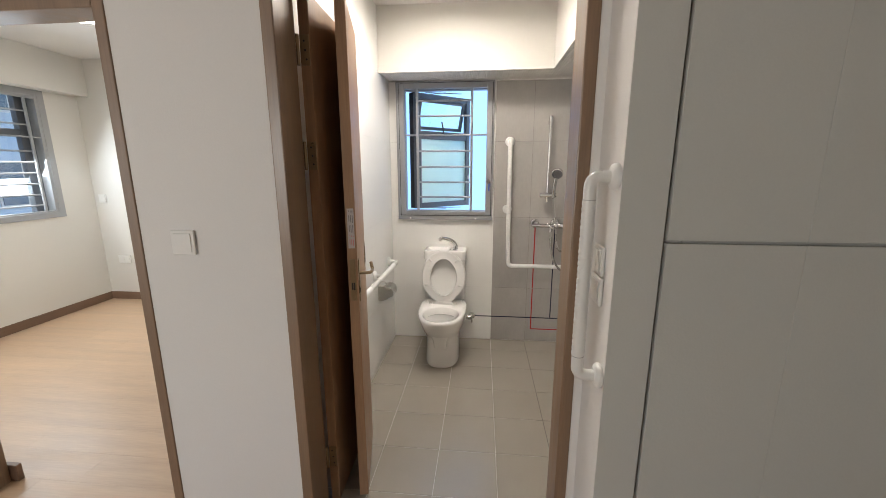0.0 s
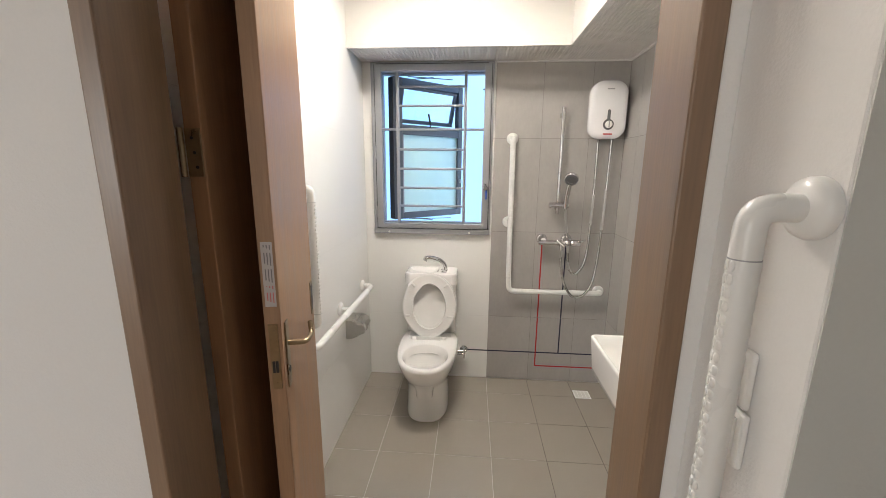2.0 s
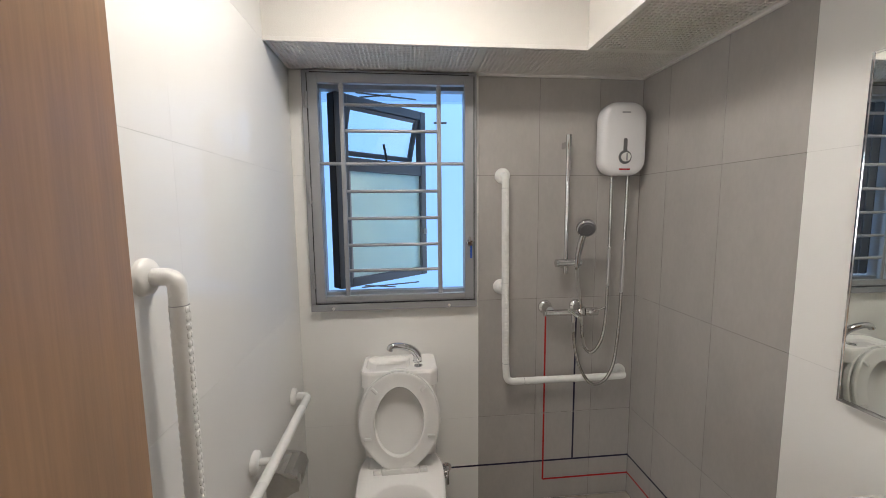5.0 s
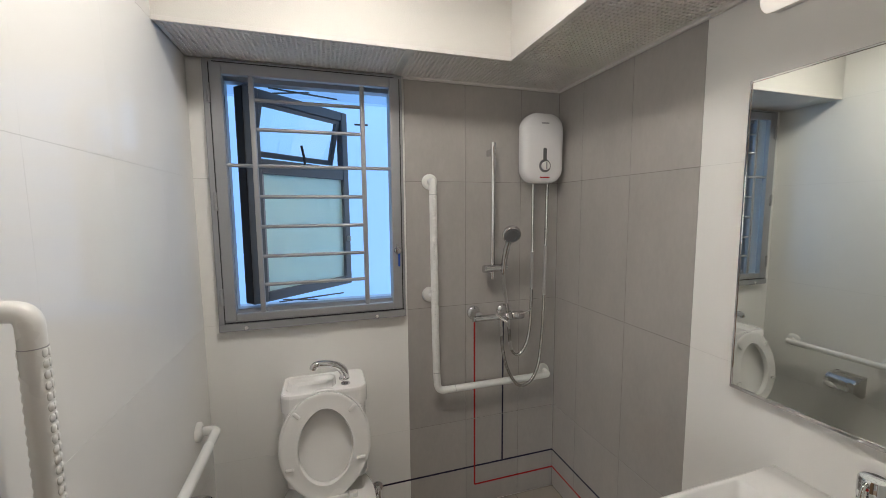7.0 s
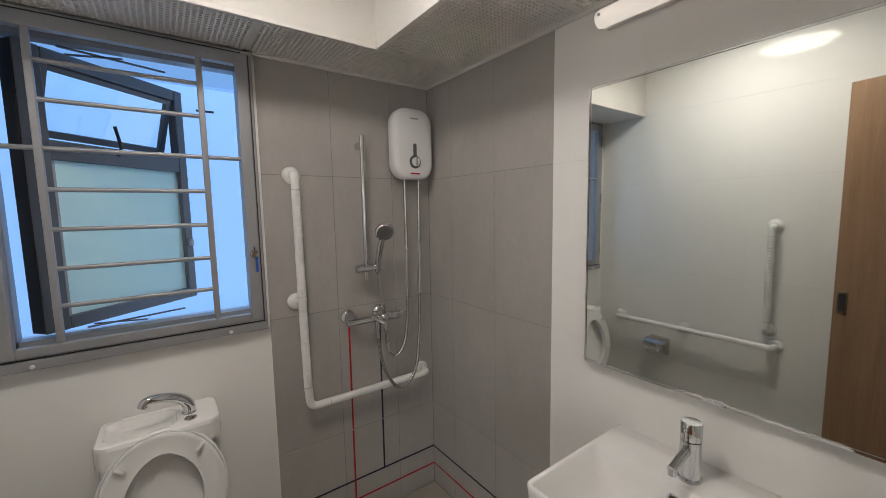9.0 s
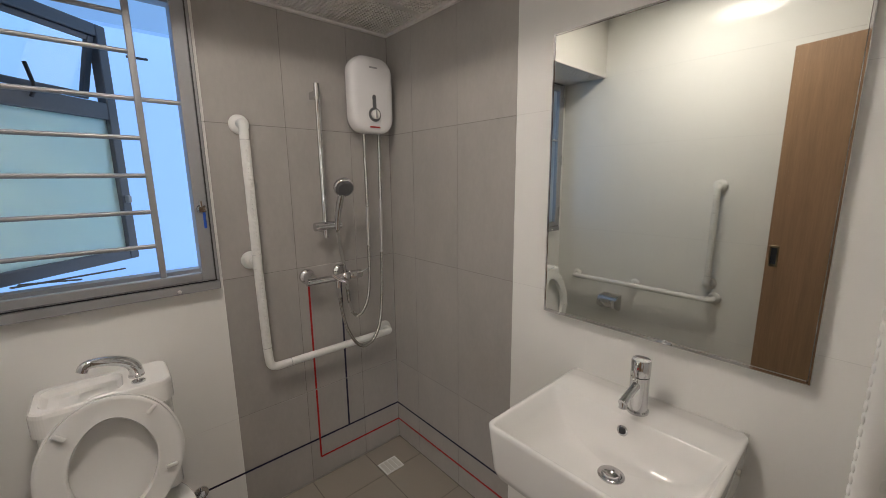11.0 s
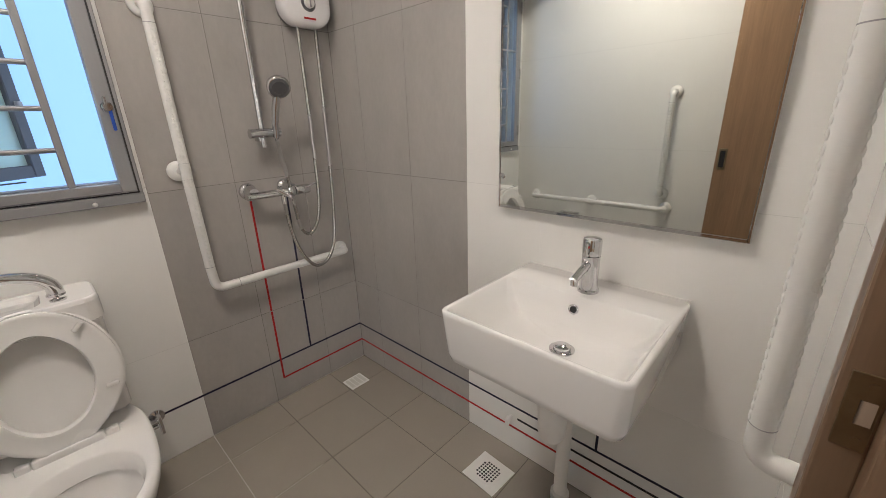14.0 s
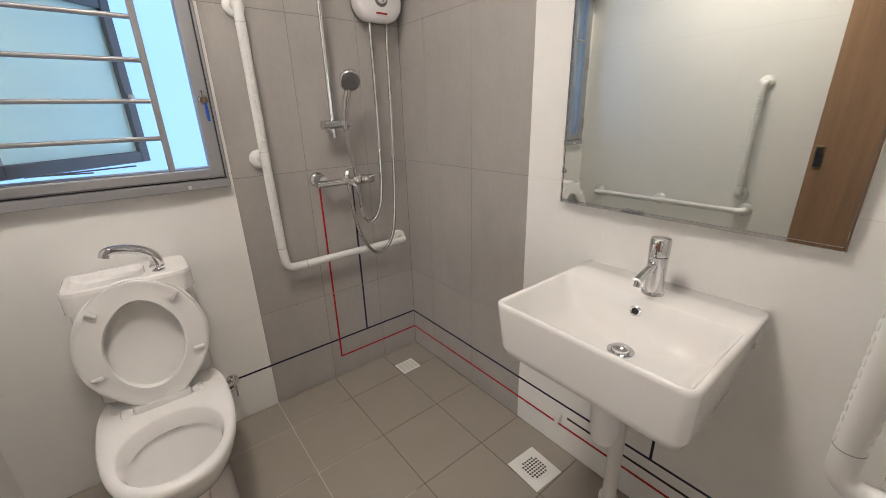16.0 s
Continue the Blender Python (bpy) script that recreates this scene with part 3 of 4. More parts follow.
vent_part("vent_frame", box(0.075, -0.011, -0.24, SW - 0.067, 0.011, -0.215, 0.002), FRAME_DARK, sash)
vent_part("vent_frame", box(0.075, -0.011, -0.02, SW - 0.067, 0.011, 0, 0.002), FRAME_DARK, sash)
vp = vent_part("vent_pane", box(0.073, -0.003, -0.217, SW - 0.065, 0.003, -0.018), CLEAR, sash, "clear glass pane")
vp.visible_shadow = False
sash_part("vent_handle", sweep(smooth_path([(0.26, -0.028, 0.612), (0.263, -0.042, 0.640), (0.258, -0.040, 0.68), (0.250, -0.038, 0.720)], 5), 0.006, 10), BLACK, sash, "black vent handle")
sash_part("sash_handle", box(SW - 0.03, -0.040, 0.24, SW - 0.012, -0.022, 0.27, 0.003), MID_GREY, sash)
for z in (0.006, SH - 0.010):
    sash_part("friction_stay", moved(box(0.0, -0.006, z, 0.30, 0.006, z + 0.004), pose(0.05, -0.09, 0, 0, 0, -22)), FRAME_DARK, sash)
    sash_part("stay_arm", moved(box(0.0, -0.005, z - 0.004, 0.16, 0.005, z), pose(0.10, -0.05, 0, 0, 0, -60)), FRAME_DARK, sash)


# ---- bathroom things ----
def flange(at, normal, parent, r=0.036):
    a = Vector(at)
    q = Vector(normal).to_track_quat("Z", "Y").to_matrix().to_4x4()
    return part("flange", lathe([(r, 0), (r, 0.006), (r * 0.93, 0.012), (r * 0.70, 0.017), (0.019, 0.019)], Matrix.Translation(a) @ q, 32), NYLON, parent, smooth=True)


def ribbed(a, c, parent, out, r=0.0168):
    """A grip section: a tube with rows of rounded studs along two sides, and end seams."""
    a, c = Vector(a), Vector(c)
    d = (c - a).normalized()
    length = (c - a).length
    part("grip", cyl(a, c, r, n=24), NYLON, parent, smooth=True)
    u = Vector(out)
    w = d.cross(u)
    b = bmesh.new()
    n = int(length / 0.0165)
    for i in range(n):
        p = a + d * (length * (i + 0.5) / n)
        for ang in (-0.27, 0.27, math.pi - 0.27, math.pi + 0.27):
            k = u * math.cos(ang) + w * math.sin(ang)
            m = Matrix((d, k.cross(d), k)).transposed().to_4x4()
            e = bmesh.new()
            bmesh.ops.create_icosphere(e, subdivisions=2, radius=1.0, matrix=Matrix.Translation(p + k * (r - 0.0004)) @ m @ Matrix.Diagonal((0.0074, 0.0048, 0.0019, 1)))
            join(b, e)
    tagged(part("grip_studs", b, NYLON, parent, smooth=True), kind="stuff")
    for p in (a, c):
        part("seam_ring", cyl(p - d * 0.0008, p + d * 0.0008, r + 0.0004, n=24), MID_GREY, parent)


def bar_arm(parent, wall_at, out, along, reach=0.062, stub=0.06, r=0.0165):
    """The elbow from a wall flange to the start of a bar; returns where the bar begins."""
    p, o, a = Vector(wall_at), Vector(out), Vector(along)
    flange(p, o, parent)
    end = p + o * reach + a * stub
    part("elbow", sweep(fillet([p + o * 0.01, p + o * reach, end], 0.04, 9), r, 20), NYLON, parent, smooth=True)
    return end


def u_bar(name, wall_a, wall_b, out, label, reach=0.062):
    t = thing(name, *wall_a, label, "grab bar", "grab bars")
    off = Vector(wall_a)
    d = (Vector(wall_b) - off).normalized()
    s = bar_arm(t, (0, 0, 0), out, d, reach)
    e = bar_arm(t, Vector(wall_b) - off, out, -d, reach)
    ribbed(s, e, t, out)
    return t


u_bar("grab_bar", (1.089, 0.926, 1.426), (1.089, 0.926, 0.857), (-1, 0, 0), "white nylon vertical grab bar on the hall wall by the doorway", 0.066)
u_bar("grab_bar", (1.190, 1.233, 1.415), (1.190, 1.233, 0.790), (0, 1, 0), "white nylon vertical grab bar beside the door inside", 0.075)

# L-shaped bar in the shower corner
t = thing("grab_bar", 0.948, 2.999, 1.650, "white nylon L-shaped grab bar on the grey shower wall", "grab bar", "grab bars")
s = bar_arm(t, (0, 0, 0), (0, -1, 0), (0, 0, -1), 0.060)
m1 = Vector((0.003, -0.060, -0.495))
m2 = m1 - Vector((0, 0, 0.055))
ribbed(s, m1, t, (0, -1, 0))
part("joint_sleeve", cyl(m1, m2, 0.0175, n=24), NYLON, t, smooth=True)
flange((-0.006, 0, -0.524), (0, -1, 0), t)
part("bracket", cyl((-0.004, -0.01, -0.524), (0.002, -0.058, -0.524), 0.013, n=18), NYLON, t, smooth=True)
low = Vector((0.014, -0.060, -0.978))
ribbed(m2, (0.008, -0.060, -0.885), t, (0, -1, 0))
part("elbow", sweep(fillet([(0.008, -0.060, -0.885), low, low + Vector((0.085, 0, 0))], 0.035, 9), 0.0168, 20), NYLON, t, smooth=True)
e = bar_arm(t, (0.608, 0, -0.978), (0, -1, 0), (-1, 0, 0), 0.060, 0.05)
part("rail", cyl(low + Vector((0.085, 0, 0)), e, 0.0165, n=24), NYLON, t, smooth=True)
part("seam_ring", cyl(low + Vector((0.084, 0, 0)), low + Vector((0.0856, 0, 0)), 0.0171, n=24), MID_GREY, t)

# bars on the side wall: vertical grip and a level rail that share the lower mount
t = thing("grab_bar", 0.001, 1.968, 1.382, "white nylon vertical grab bar with ribbed grip on the side wall", "grab bar", "grab bars")
s = bar_arm(t, (0, 0, 0), (1, 0, 0), (0, 0, -1), 0.060, 0.055)
e = bar_arm(t, (0, 0, -0.580), (1, 0, 0), (0, 0, 1), 0.060, 0.055)
ribbed(s, e, t, (1, 0, 0))
t = thing("grab_bar", 0.001, 1.935, 0.714, "white nylon level grab bar along the side wall", "grab bar", "grab bars")
s = bar_arm(t, (0, 0, 0), (1, 0, 0), (0, 1, 0), 0.065)
e = bar_arm(t, (0, 0.890, -0.002), (1, 0, 0), (0, -1, 0), 0.065)
part("rail", cyl(s, e, 0.0165, n=24), NYLON, t, smooth=True)
flange((0, 0.462, -0.002), (1, 0, 0), t)
part("bracket", cyl((0.01, 0.462, -0.002), (0.065, 0.462, -0.002), 0.012, n=18), NYLON, t, smooth=True)

# paper holder
t = thing("paper_holder", 0.001, 2.545, 0.560, "stainless steel toilet roll holder with a curved hood", "paper holder")
side = [(0, -0.060), (0, 0.050), (0.060, 0.050), (0.085, 0.044), (0.103, 0.028), (0.112, 0.004), (0.108, -0.022), (0.088, -0.030), (0.060, -0.048), (0.03, -0.060)]
part("backplate", box(0, -0.062, -0.060, 0.006, 0.062, 0.050, 0.002), STEEL, t)
for y in (-0.0625, 0.0605):
    part("cheek", rings([[(x, y, z) for x, z in side], [(x, y + 0.002, z) for x, z in side]]), STEEL, t)
arc = side[1:7]
part("hood", rings([[(x, -0.0635, z + 0.001) for x, z in arc] + [(x - 0.002, -0.0635, z - 0.0015) for x, z in arc[::-1]], [(x, 0.0635, z + 0.001) for x, z in arc] + [(x - 0.002, 0.0635, z - 0.0015) for x, z in arc[::-1]]]), STEEL, t, "curved steel hood")
part("spindle", cyl((0.055, -0.0605, -0.01), (0.055, 0.0605, -0.01), 0.008, n=14), CHROME, t, smooth=True)


# ---- toilet ----
TX = 0.455
wc = thing("toilet", TX, 2.72, 0.0, "white ceramic close-coupled toilet with its seat raised", "toilet")
cut = []
for z, rx, f, bk, cy, pw in ((0.0, 0.129, 0.250, 0.20, -0.005, 2.7), (0.02, 0.131, 0.252, 0.20, -0.005, 2.7), (0.12, 0.126, 0.242, 0.20, 0.0, 2.6), (0.20, 0.129, 0.252, 0.20, 0.0, 2.5), (0.245, 0.142, 0.282, 0.21, -0.005, 2.35), (0.285, 0.162, 0.328, 0.215, -0.01, 2.25), (0.345, 0.174, 0.370, 0.22, -0.01, 2.4), (0.385, 0.181, 0.388, 0.22, -0.01, 2.5), (0.398, 0.179, 0.386, 0.22, -0.01, 2.5), (0.405, 0.172, 0.379, 0.215, -0.01, 2.5)):
    cut.append(ellipse(0, cy, z, rx, f, bk, 48, pw))
for z, rx, f, bk, cy, pw in ((0.406, 0.136, 0.158, 0.140, -0.205, 2.1), (0.400, 0.130, 0.152, 0.134, -0.205, 2.1), (0.366, 0.121, 0.142, 0.122, -0.205, 2.1), (0.355, 0.118, 0.139, 0.119, -0.205, 2.1), (0.349, 0.125, 0.146, 0.126, -0.205, 2.1), (0.338, 0.123, 0.144, 0.124, -0.205, 2.1), (0.318, 0.113, 0.133, 0.115, -0.205, 2.2), (0.285, 0.094, 0.114, 0.100, -0.205, 2.4), (0.245, 0.070, 0.094, 0.080, -0.208, 2.8), (0.215, 0.054, 0.080, 0.066, -0.210, 3.4), (0.165, 0.048, 0.072, 0.058, -0.210, 4.0)):
    cut.append(ellipse(0, cy, z, rx, f, bk, 48, pw))
part("bowl", rings(cut), CERAMIC, wc, smooth=True)
part("bowl_water", rings([ellipse(0, -0.210, 0.196, 0.0515, 0.0765, 0.0625, 32, 3.6), ellipse(0, -0.210, 0.199, 0.0515, 0.0765, 0.0625, 32, 3.6)]), glass("still_water", (0.95, 0.98, 0.97), 0.0), wc)
deck = part("deck", box(-0.150, 0.02, 0.36, 0.150, 0.255, 0.408, 0.02, 3), CERAMIC, wc, smooth=True)


def slab(w, d, z0, z1, r, cy, bev=0.008):
    """An upright block with rounded corners in plan."""
    lp = lambda z, k: [(x * k, cy + y * k, z) for x, _, y in rounded_rect(0, 0, w, d, r, 0, 7)]
    return rings([lp(z0, 0.97), lp(z0 + bev * 0.6, 1), lp(z1 - bev, 1), lp(z1 - bev * 0.3, 0.985), lp(z1, 0.955)])


part("cistern", slab(0.322, 0.158, 0.405, 0.735, 0.03, 0.185), CERAMIC, wc, smooth=False)
def lid_plan(z, k, x0=-0.167, x1=0.167, yf=0.082, yb=0.268, bow=0.018):
    """A loop round the cistern lid, its front bowed towards -y."""
    out = []
    for x, _, y in rounded_rect((x0 + x1) / 2, (yf + yb) / 2, x1 - x0 - 2 * k, yb - yf - 2 * k, max(0.008, 0.035 - k), 0, 8):
        f = (y - yf) / (yb - yf)
        out.append((x, y - bow * (1 - f) * (1 - ((2 * x - x0 - x1) / (x1 - x0)) ** 2), z))
    return out


well = dict(x0=-0.146, x1=0.045, yf=0.106, yb=0.248, bow=0.012)
part("cistern_lid", rings([lid_plan(0.738, 0.006), lid_plan(0.742, 0.0), lid_plan(0.800, 0.0), lid_plan(0.810, 0.003), lid_plan(0.814, 0.008), lid_plan(0.814, 0.0, **well), lid_plan(0.808, 0.004, **well), lid_plan(0.797, 0.016, **well), lid_plan(0.792, 0.040, **well)]), CERAMIC, wc, "white cistern lid with a small rinse basin")
spts = smooth_path([(0.080, 0.175, 0.812), (0.081, 0.173, 0.832), (0.074, 0.168, 0.856), (0.050, 0.160, 0.880), (0.014, 0.150, 0.896), (-0.018, 0.142, 0.902), (-0.036, 0.138, 0.898), (-0.043, 0.136, 0.884)], 6)
sp = part("hand_rinse_spout", sweep(spts, 0.012, 14, [0.0205 - 0.0060 * min(1, k / 30) for k in range(len(spts))]), CHROME, wc, "chrome curved hand-rinse spout", smooth=True)
part("spout_base", lathe([(0.022, 0), (0.022, 0.006), (0.017, 0.012)], pose(0.080, 0.175, 0.813)), CHROME, sp, smooth=True)
part("flush_button", lathe([(0.019, 0), (0.019, 0.004), (0.016, 0.005), (0.015, 0.003), (0.001, 0.004)], pose(0.082, 0.122, 0.8135)), CHROME, wc, "round chrome flush button", smooth=True)

# raised seat ring and the cover behind it, leaning on the cistern
LEAN_BACK = pose(-0.003, 0.010, 0.409, 81, 0, 0)


def oval(z, k, hole=False):
    rx, ry, cy = (0.101, 0.141, 0.206) if hole else (0.169, 0.209, 0.203)
    out = []
    for i in range(56):
        a = 2 * math.pi * i / 56
        x, y = math.cos(a), math.sin(a)
        pinch = 1.0 - (0.13 * max(0, y) ** 2 if hole else 0.34 * max(0, -y) ** 3)
        out.append(((rx + k) * x * pinch, cy + (ry + k) * y, z))
    return out


seat = part("seat_ring", moved(rings([oval(0.0, -0.004), oval(0.006, 0), oval(0.016, 0), oval(0.0195, -0.005), oval(0.0185, -0.012), oval(0.0170, 0.020, True), oval(0.0205, 0.009, True), oval(0.0205, 0.004, True), oval(0.014, 0.0, True), oval(0.0, 0.0, True), oval(0.0, -0.004)], False, False), LEAN_BACK), SEAT_PLASTIC, wc, "raised white plastic seat ring", smooth=True)
part("seat_cover", moved(rings([oval(-0.034, -0.004), oval(-0.030, 0.005), oval(-0.008, 0.006), oval(-0.004, 0.001), oval(-0.010, -0.010), oval(-0.022, -0.030), [(0.02 * x, 0.21 + 0.02 * (y - 0.21), z) for x, y, z in oval(-0.028, 0)]], True, True), LEAN_BACK), SEAT_PLASTIC, wc, "raised white plastic toilet lid", smooth=True)
for x, y, r in ((-0.102, 0.340, 45), (0.102, 0.340, -45), (-0.132, 0.145, 0), (0.132, 0.145, 0)):
    part("buffer", moved(box(-0.016, -0.007, 0.019, 0.016, 0.007, 0.030, 0.005, 3), LEAN_BACK @ pose(x, y, 0, 0, 0, -r)), SEAT_PLASTIC, seat, smooth=True)
part("hinge_bar", moved(box(-0.078, -0.016, -0.012, 0.078, 0.016, 0.022, 0.006, 3), LEAN_BACK), SEAT_PLASTIC, seat, smooth=True)
for x in (-0.096, 0.096):
    hb = part("hinge_block", moved(box(x - 0.016, -0.018, -0.010, x + 0.016, 0.012, 0.018, 0.005, 3), LEAN_BACK), SEAT_PLASTIC, seat, smooth=True)

# angle valve
v = thing("angle_valve", 0.672, 2.999, 0.212, "chrome angle valve on the wall by the toilet", "valve")
part("rosette", lathe([(0.028, 0), (0.027, 0.004), (0.012, 0.008), (0.010, 0.035)], pose(0, 0, 0, 90)), CHROME, v, smooth=True)
part("body", cyl((-0.045, -0.035, 0), (0.01, -0.035, 0), 0.010, n=16), CHROME, v, smooth=True)
part("handle", box(-0.004, -0.075, -0.038, 0.008, -0.045, 0.038, 0.003, 2), CHROME, v)
part("connector", cyl((-0.045, -0.035, -0.020), (-0.005, -0.035, -0.020), 0.008, n=14), CHROME, v, smooth=True)


# ---- basin ----
BX, BY = 1.412, 1.714
bs = thing("wash_basin", BX, BY, 0.695, "white ceramic rectangular wall-hung wash basin", "basin")
TOPZ = 0.125


def plan(x0, x1, hw, z, r):
    return [(x, y, z) for x, _, y in [((x0 + x1) / 2 + px, 0, py) for px, _, py in rounded_rect(0, 0, x1 - x0, 2 * hw, r, 0, 6)]]


loops = [plan(-0.10, 0.210, 0.150, -0.052, 0.03), plan(-0.165, 0.210, 0.196, -0.044, 0.03), plan(-0.211, 0.213, 0.222, -0.020, 0.03), plan(-0.215, 0.216, 0.228, 0.0, 0.028), plan(-0.224, 0.216, 0.234, TOPZ - 0.012, 0.024), plan(-0.224, 0.216, 0.234, TOPZ - 0.003, 0.024), plan(-0.221, 0.214, 0.231, TOPZ, 0.022),
         plan(-0.214, 0.074, 0.223, TOPZ, 0.016), plan(-0.211, 0.071, 0.220, TOPZ - 0.004, 0.016), plan(-0.203, 0.060, 0.206, TOPZ - 0.040, 0.022), plan(-0.178, 0.044, 0.180, TOPZ - 0.084, 0.030), plan(-0.160, 0.030, 0.150, TOPZ - 0.098, 0.035), plan(-0.09, 0.01, 0.09, TOPZ - 0.108, 0.035), plan(-0.050, 0.0, 0.03, TOPZ - 0.114, 0.02)]
part("bowl", rings(loops), CERAMIC, bs)
for ob in bs.children:
    ob.data.polygons.foreach_set("use_smooth", [True] * len(ob.data.polygons))
    ob.data.set_sharp_from_angle(angle=radians(60))
part("waste_plug", lathe([(0.032, 0), (0.032, 0.003), (0.028, 0.005), (0.022, 0.004), (0.021, 0.012), (0.015, 0.015), (0.001, 0.016)], pose(-0.026, -0.01, TOPZ - 0.1135)), CHROME, bs, "chrome pop-up waste", smooth=True)
ov = part("overflow_ring", lathe([(0.014, 0), (0.014, 0.002), (0.011, 0.004), (0.008, 0.003), (0.008, 0.001)], pose(0.0605, 0.005, TOPZ - 0.038, 0, -80, 0)), CHROME, bs, "chrome overflow ring", smooth=True)
part("overflow_hole", cyl((0.0605, 0.005, TOPZ - 0.038), (0.056, 0.005, TOPZ - 0.0375), 0.0085, n=18), BLACK, ov)
part("fixing_hole", cyl((0.13, -0.2355, 0.07), (0.13, -0.230, 0.07), 0.007, n=14), GROUT_LIGHT, bs)
part("silicone_bead", box(0.212, -0.232, TOPZ - 0.004, 0.2165, 0.232, TOPZ + 0.002, 0.001), GROUT_WHITE, bs)

tp = thing("basin_tap", 1.530, 1.708, 0.695 + TOPZ, "chrome single-lever basin tap", "tap")
part("body", lathe([(0.028, 0), (0.028, 0.006), (0.024, 0.009), (0.0235, 0.100), (0.0235, 0.102)], pose(0, 0, 0)), CHROME, tp, smooth=True)
cap = part("cap", lathe([(0.0235, 0.104), (0.0245, 0.107), (0.0245, 0.145), (0.022, 0.149), (0.001, 0.150)], pose(0, 0, 0)), CHROME, tp, smooth=True)
part("cap_dot", cyl((-0.0247, 0, 0.131), (-0.023, 0, 0.131), 0.004, n=14), RED, cap)
part("lever", sweep(smooth_path([(-0.022, 0, 0.142), (-0.036, 0, 0.136), (-0.042, 0, 0.108), (-0.036, 0, 0.108)], 5), 0.0042, 10), CHROME, cap, smooth=True)
part("spout", sweep([(-0.012, 0, 0.084), (-0.05, 0.002, 0.073), (-0.092, 0.004, 0.058)], 0.0105, 18), CHROME, tp, smooth=True)
part("aerator", cyl((-0.084, 0.004, 0.060), (-0.087, 0.004, 0.043), 0.0095, n=18), CHROME, tp, smooth=True)

# trap and waste pipe
pp = thing("waste_pipe", 1.491, 1.733, 0.0, "white plastic bottle trap and waste pipe under the basin", "pipe")
part("bottle_trap", lathe([(0.012, 0.425), (0.030, 0.430), (0.036, 0.445), (0.041, 0.52), (0.041, 0.545), (0.047, 0.548), (0.047, 0.575), (0.041, 0.58), (0.022, 0.585), (0.022, 0.65)], pose(-0.115, -0.022, 0)), PVC, pp, smooth=True)
part("connector", cyl((-0.10, -0.02, 0.525), (0.03, 0.0, 0.525), 0.019, n=18), PVC, pp, smooth=True)
part("standpipe", cyl((0.03, 0.0, 0.0), (0.03, 0.0, 0.54), 0.0215, n=24), PVC, pp, smooth=True)
part("floor_socket", lathe([(0.028, 0.0), (0.028, 0.05), (0.030, 0.052), (0.030, 0.075), (0.022, 0.08)], pose(0.03, 0, 0)), PVC, pp, smooth=True)
st = thing("pipe_stub", 1.629, 2.002, 0.155, "short white capped pipe stub in the wall", "pipe")
part("stub", sweep(fillet([(0, 0, 0), (-0.022, 0, 0), (-0.026, 0, -0.022)], 0.012, 5), 0.009, 14), PVC, st, smooth=True)

# mirror and tube lamp
mi = thing("wall_mirror", 1.6295, 1.727, 1.430, "frameless-look wall mirror with a thin chrome edge", "mirror")
part("glass", box(-0.024, -0.328, -0.4246, -0.004, 0.328, 0.428), MIRROR, mi)
for a in ((-0.0262, -0.334, -0.434, 0.0, -0.3275, 0.434), (-0.0262, 0.3275, -0.434, 0.0, 0.334, 0.434), (-0.0262, -0.3275, -0.434, 0.0, 0.3275, -0.4245), (-0.0262, -0.3275, 0.4275, 0.0, 0.3275, 0.434)):
    part("chrome_edge", box(*a, 0.0015), CHROME, mi)
lm = thing("wall_lamp", 1.629, 1.727, 2.045, "white tube wall lamp above the mirror, faintly glowing", "lamp")
part("backplate", box(-0.03, -0.295, -0.022, 0, 0.295, 0.026, 0.004, 2), PLATE, lm)
lp = lambda y, k: [(-0.03 - 0.030 * k * math.sin(a) - 0.002, y, 0.002 + 0.027 * k * math.cos(a)) for a in [math.pi * i / 14 for i in range(15)]]
part("diffuser", rings([lp(-0.308, 0.45), lp(-0.300, 0.9), lp(-0.285, 1), lp(0.285, 1), lp(0.300, 0.9), lp(0.308, 0.45)]), TUBE, lm, "faintly glowing warm white diffuser", smooth=True)
part("end_screw", cyl((-0.0605, 0.283, 0.004), (-0.066, 0.283, 0.004), 0.004, n=10), STEEL, lm)
cl = thing("ceiling_lamp", 0.556, 2.056, TOP, "lit round white ceiling lamp", "lamp")
# Unseen rim, added to cut the lamp's sideways light on the soffit.
part("ring", lathe([(0.186, -0.036), (0.188, -0.054), (0.194, -0.054), (0.197, -0.048), (0.197, 0.0)], pose(0, 0, 0), 48), PLATE, cl, smooth=False)
part("diffuser", lathe([(0.001, -0.0435), (0.10, -0.0430), (0.180, -0.0415), (0.1855, -0.040), (0.1855, -0.0375)], pose(0, 0, 0), 40), DISC, cl, "glowing opal diffuser", smooth=True)
bl = thing("ceiling_lamp", -2.02, 2.52, TOP, "lit round white bedroom ceiling lamp", "lamp")
# Same kind of added rim, keeping direct light off the bedroom ceiling.
part("ring", lathe([(0.166, -0.046), (0.168, -0.054), (0.174, -0.054), (0.177, -0.048), (0.177, 0.0)], pose(0, 0, 0), 40), PLATE, bl)
part("diffuser", lathe([(0.001, -0.0525), (0.10, -0.0520), (0.160, -0.0505), (0.1655, -0.049), (0.1655, -0.0465)], pose(0, 0, 0), 40), BEDLIGHT, bl, "glowing opal diffuser", smooth=True)

# ---- shower ----
wh = thing("water_heater", 1.496, 2.999, 1.810, "white instant water heater with a grey dial", "water heater")
fl = lambda y, w, h, r: rounded_rect(0, 0, w, h, r, y, 9)
part("back_shell", rings([fl(0, 0.185, 0.315, 0.06), fl(-0.035, 0.212, 0.326, 0.07)]), DARK_GREY, wh)
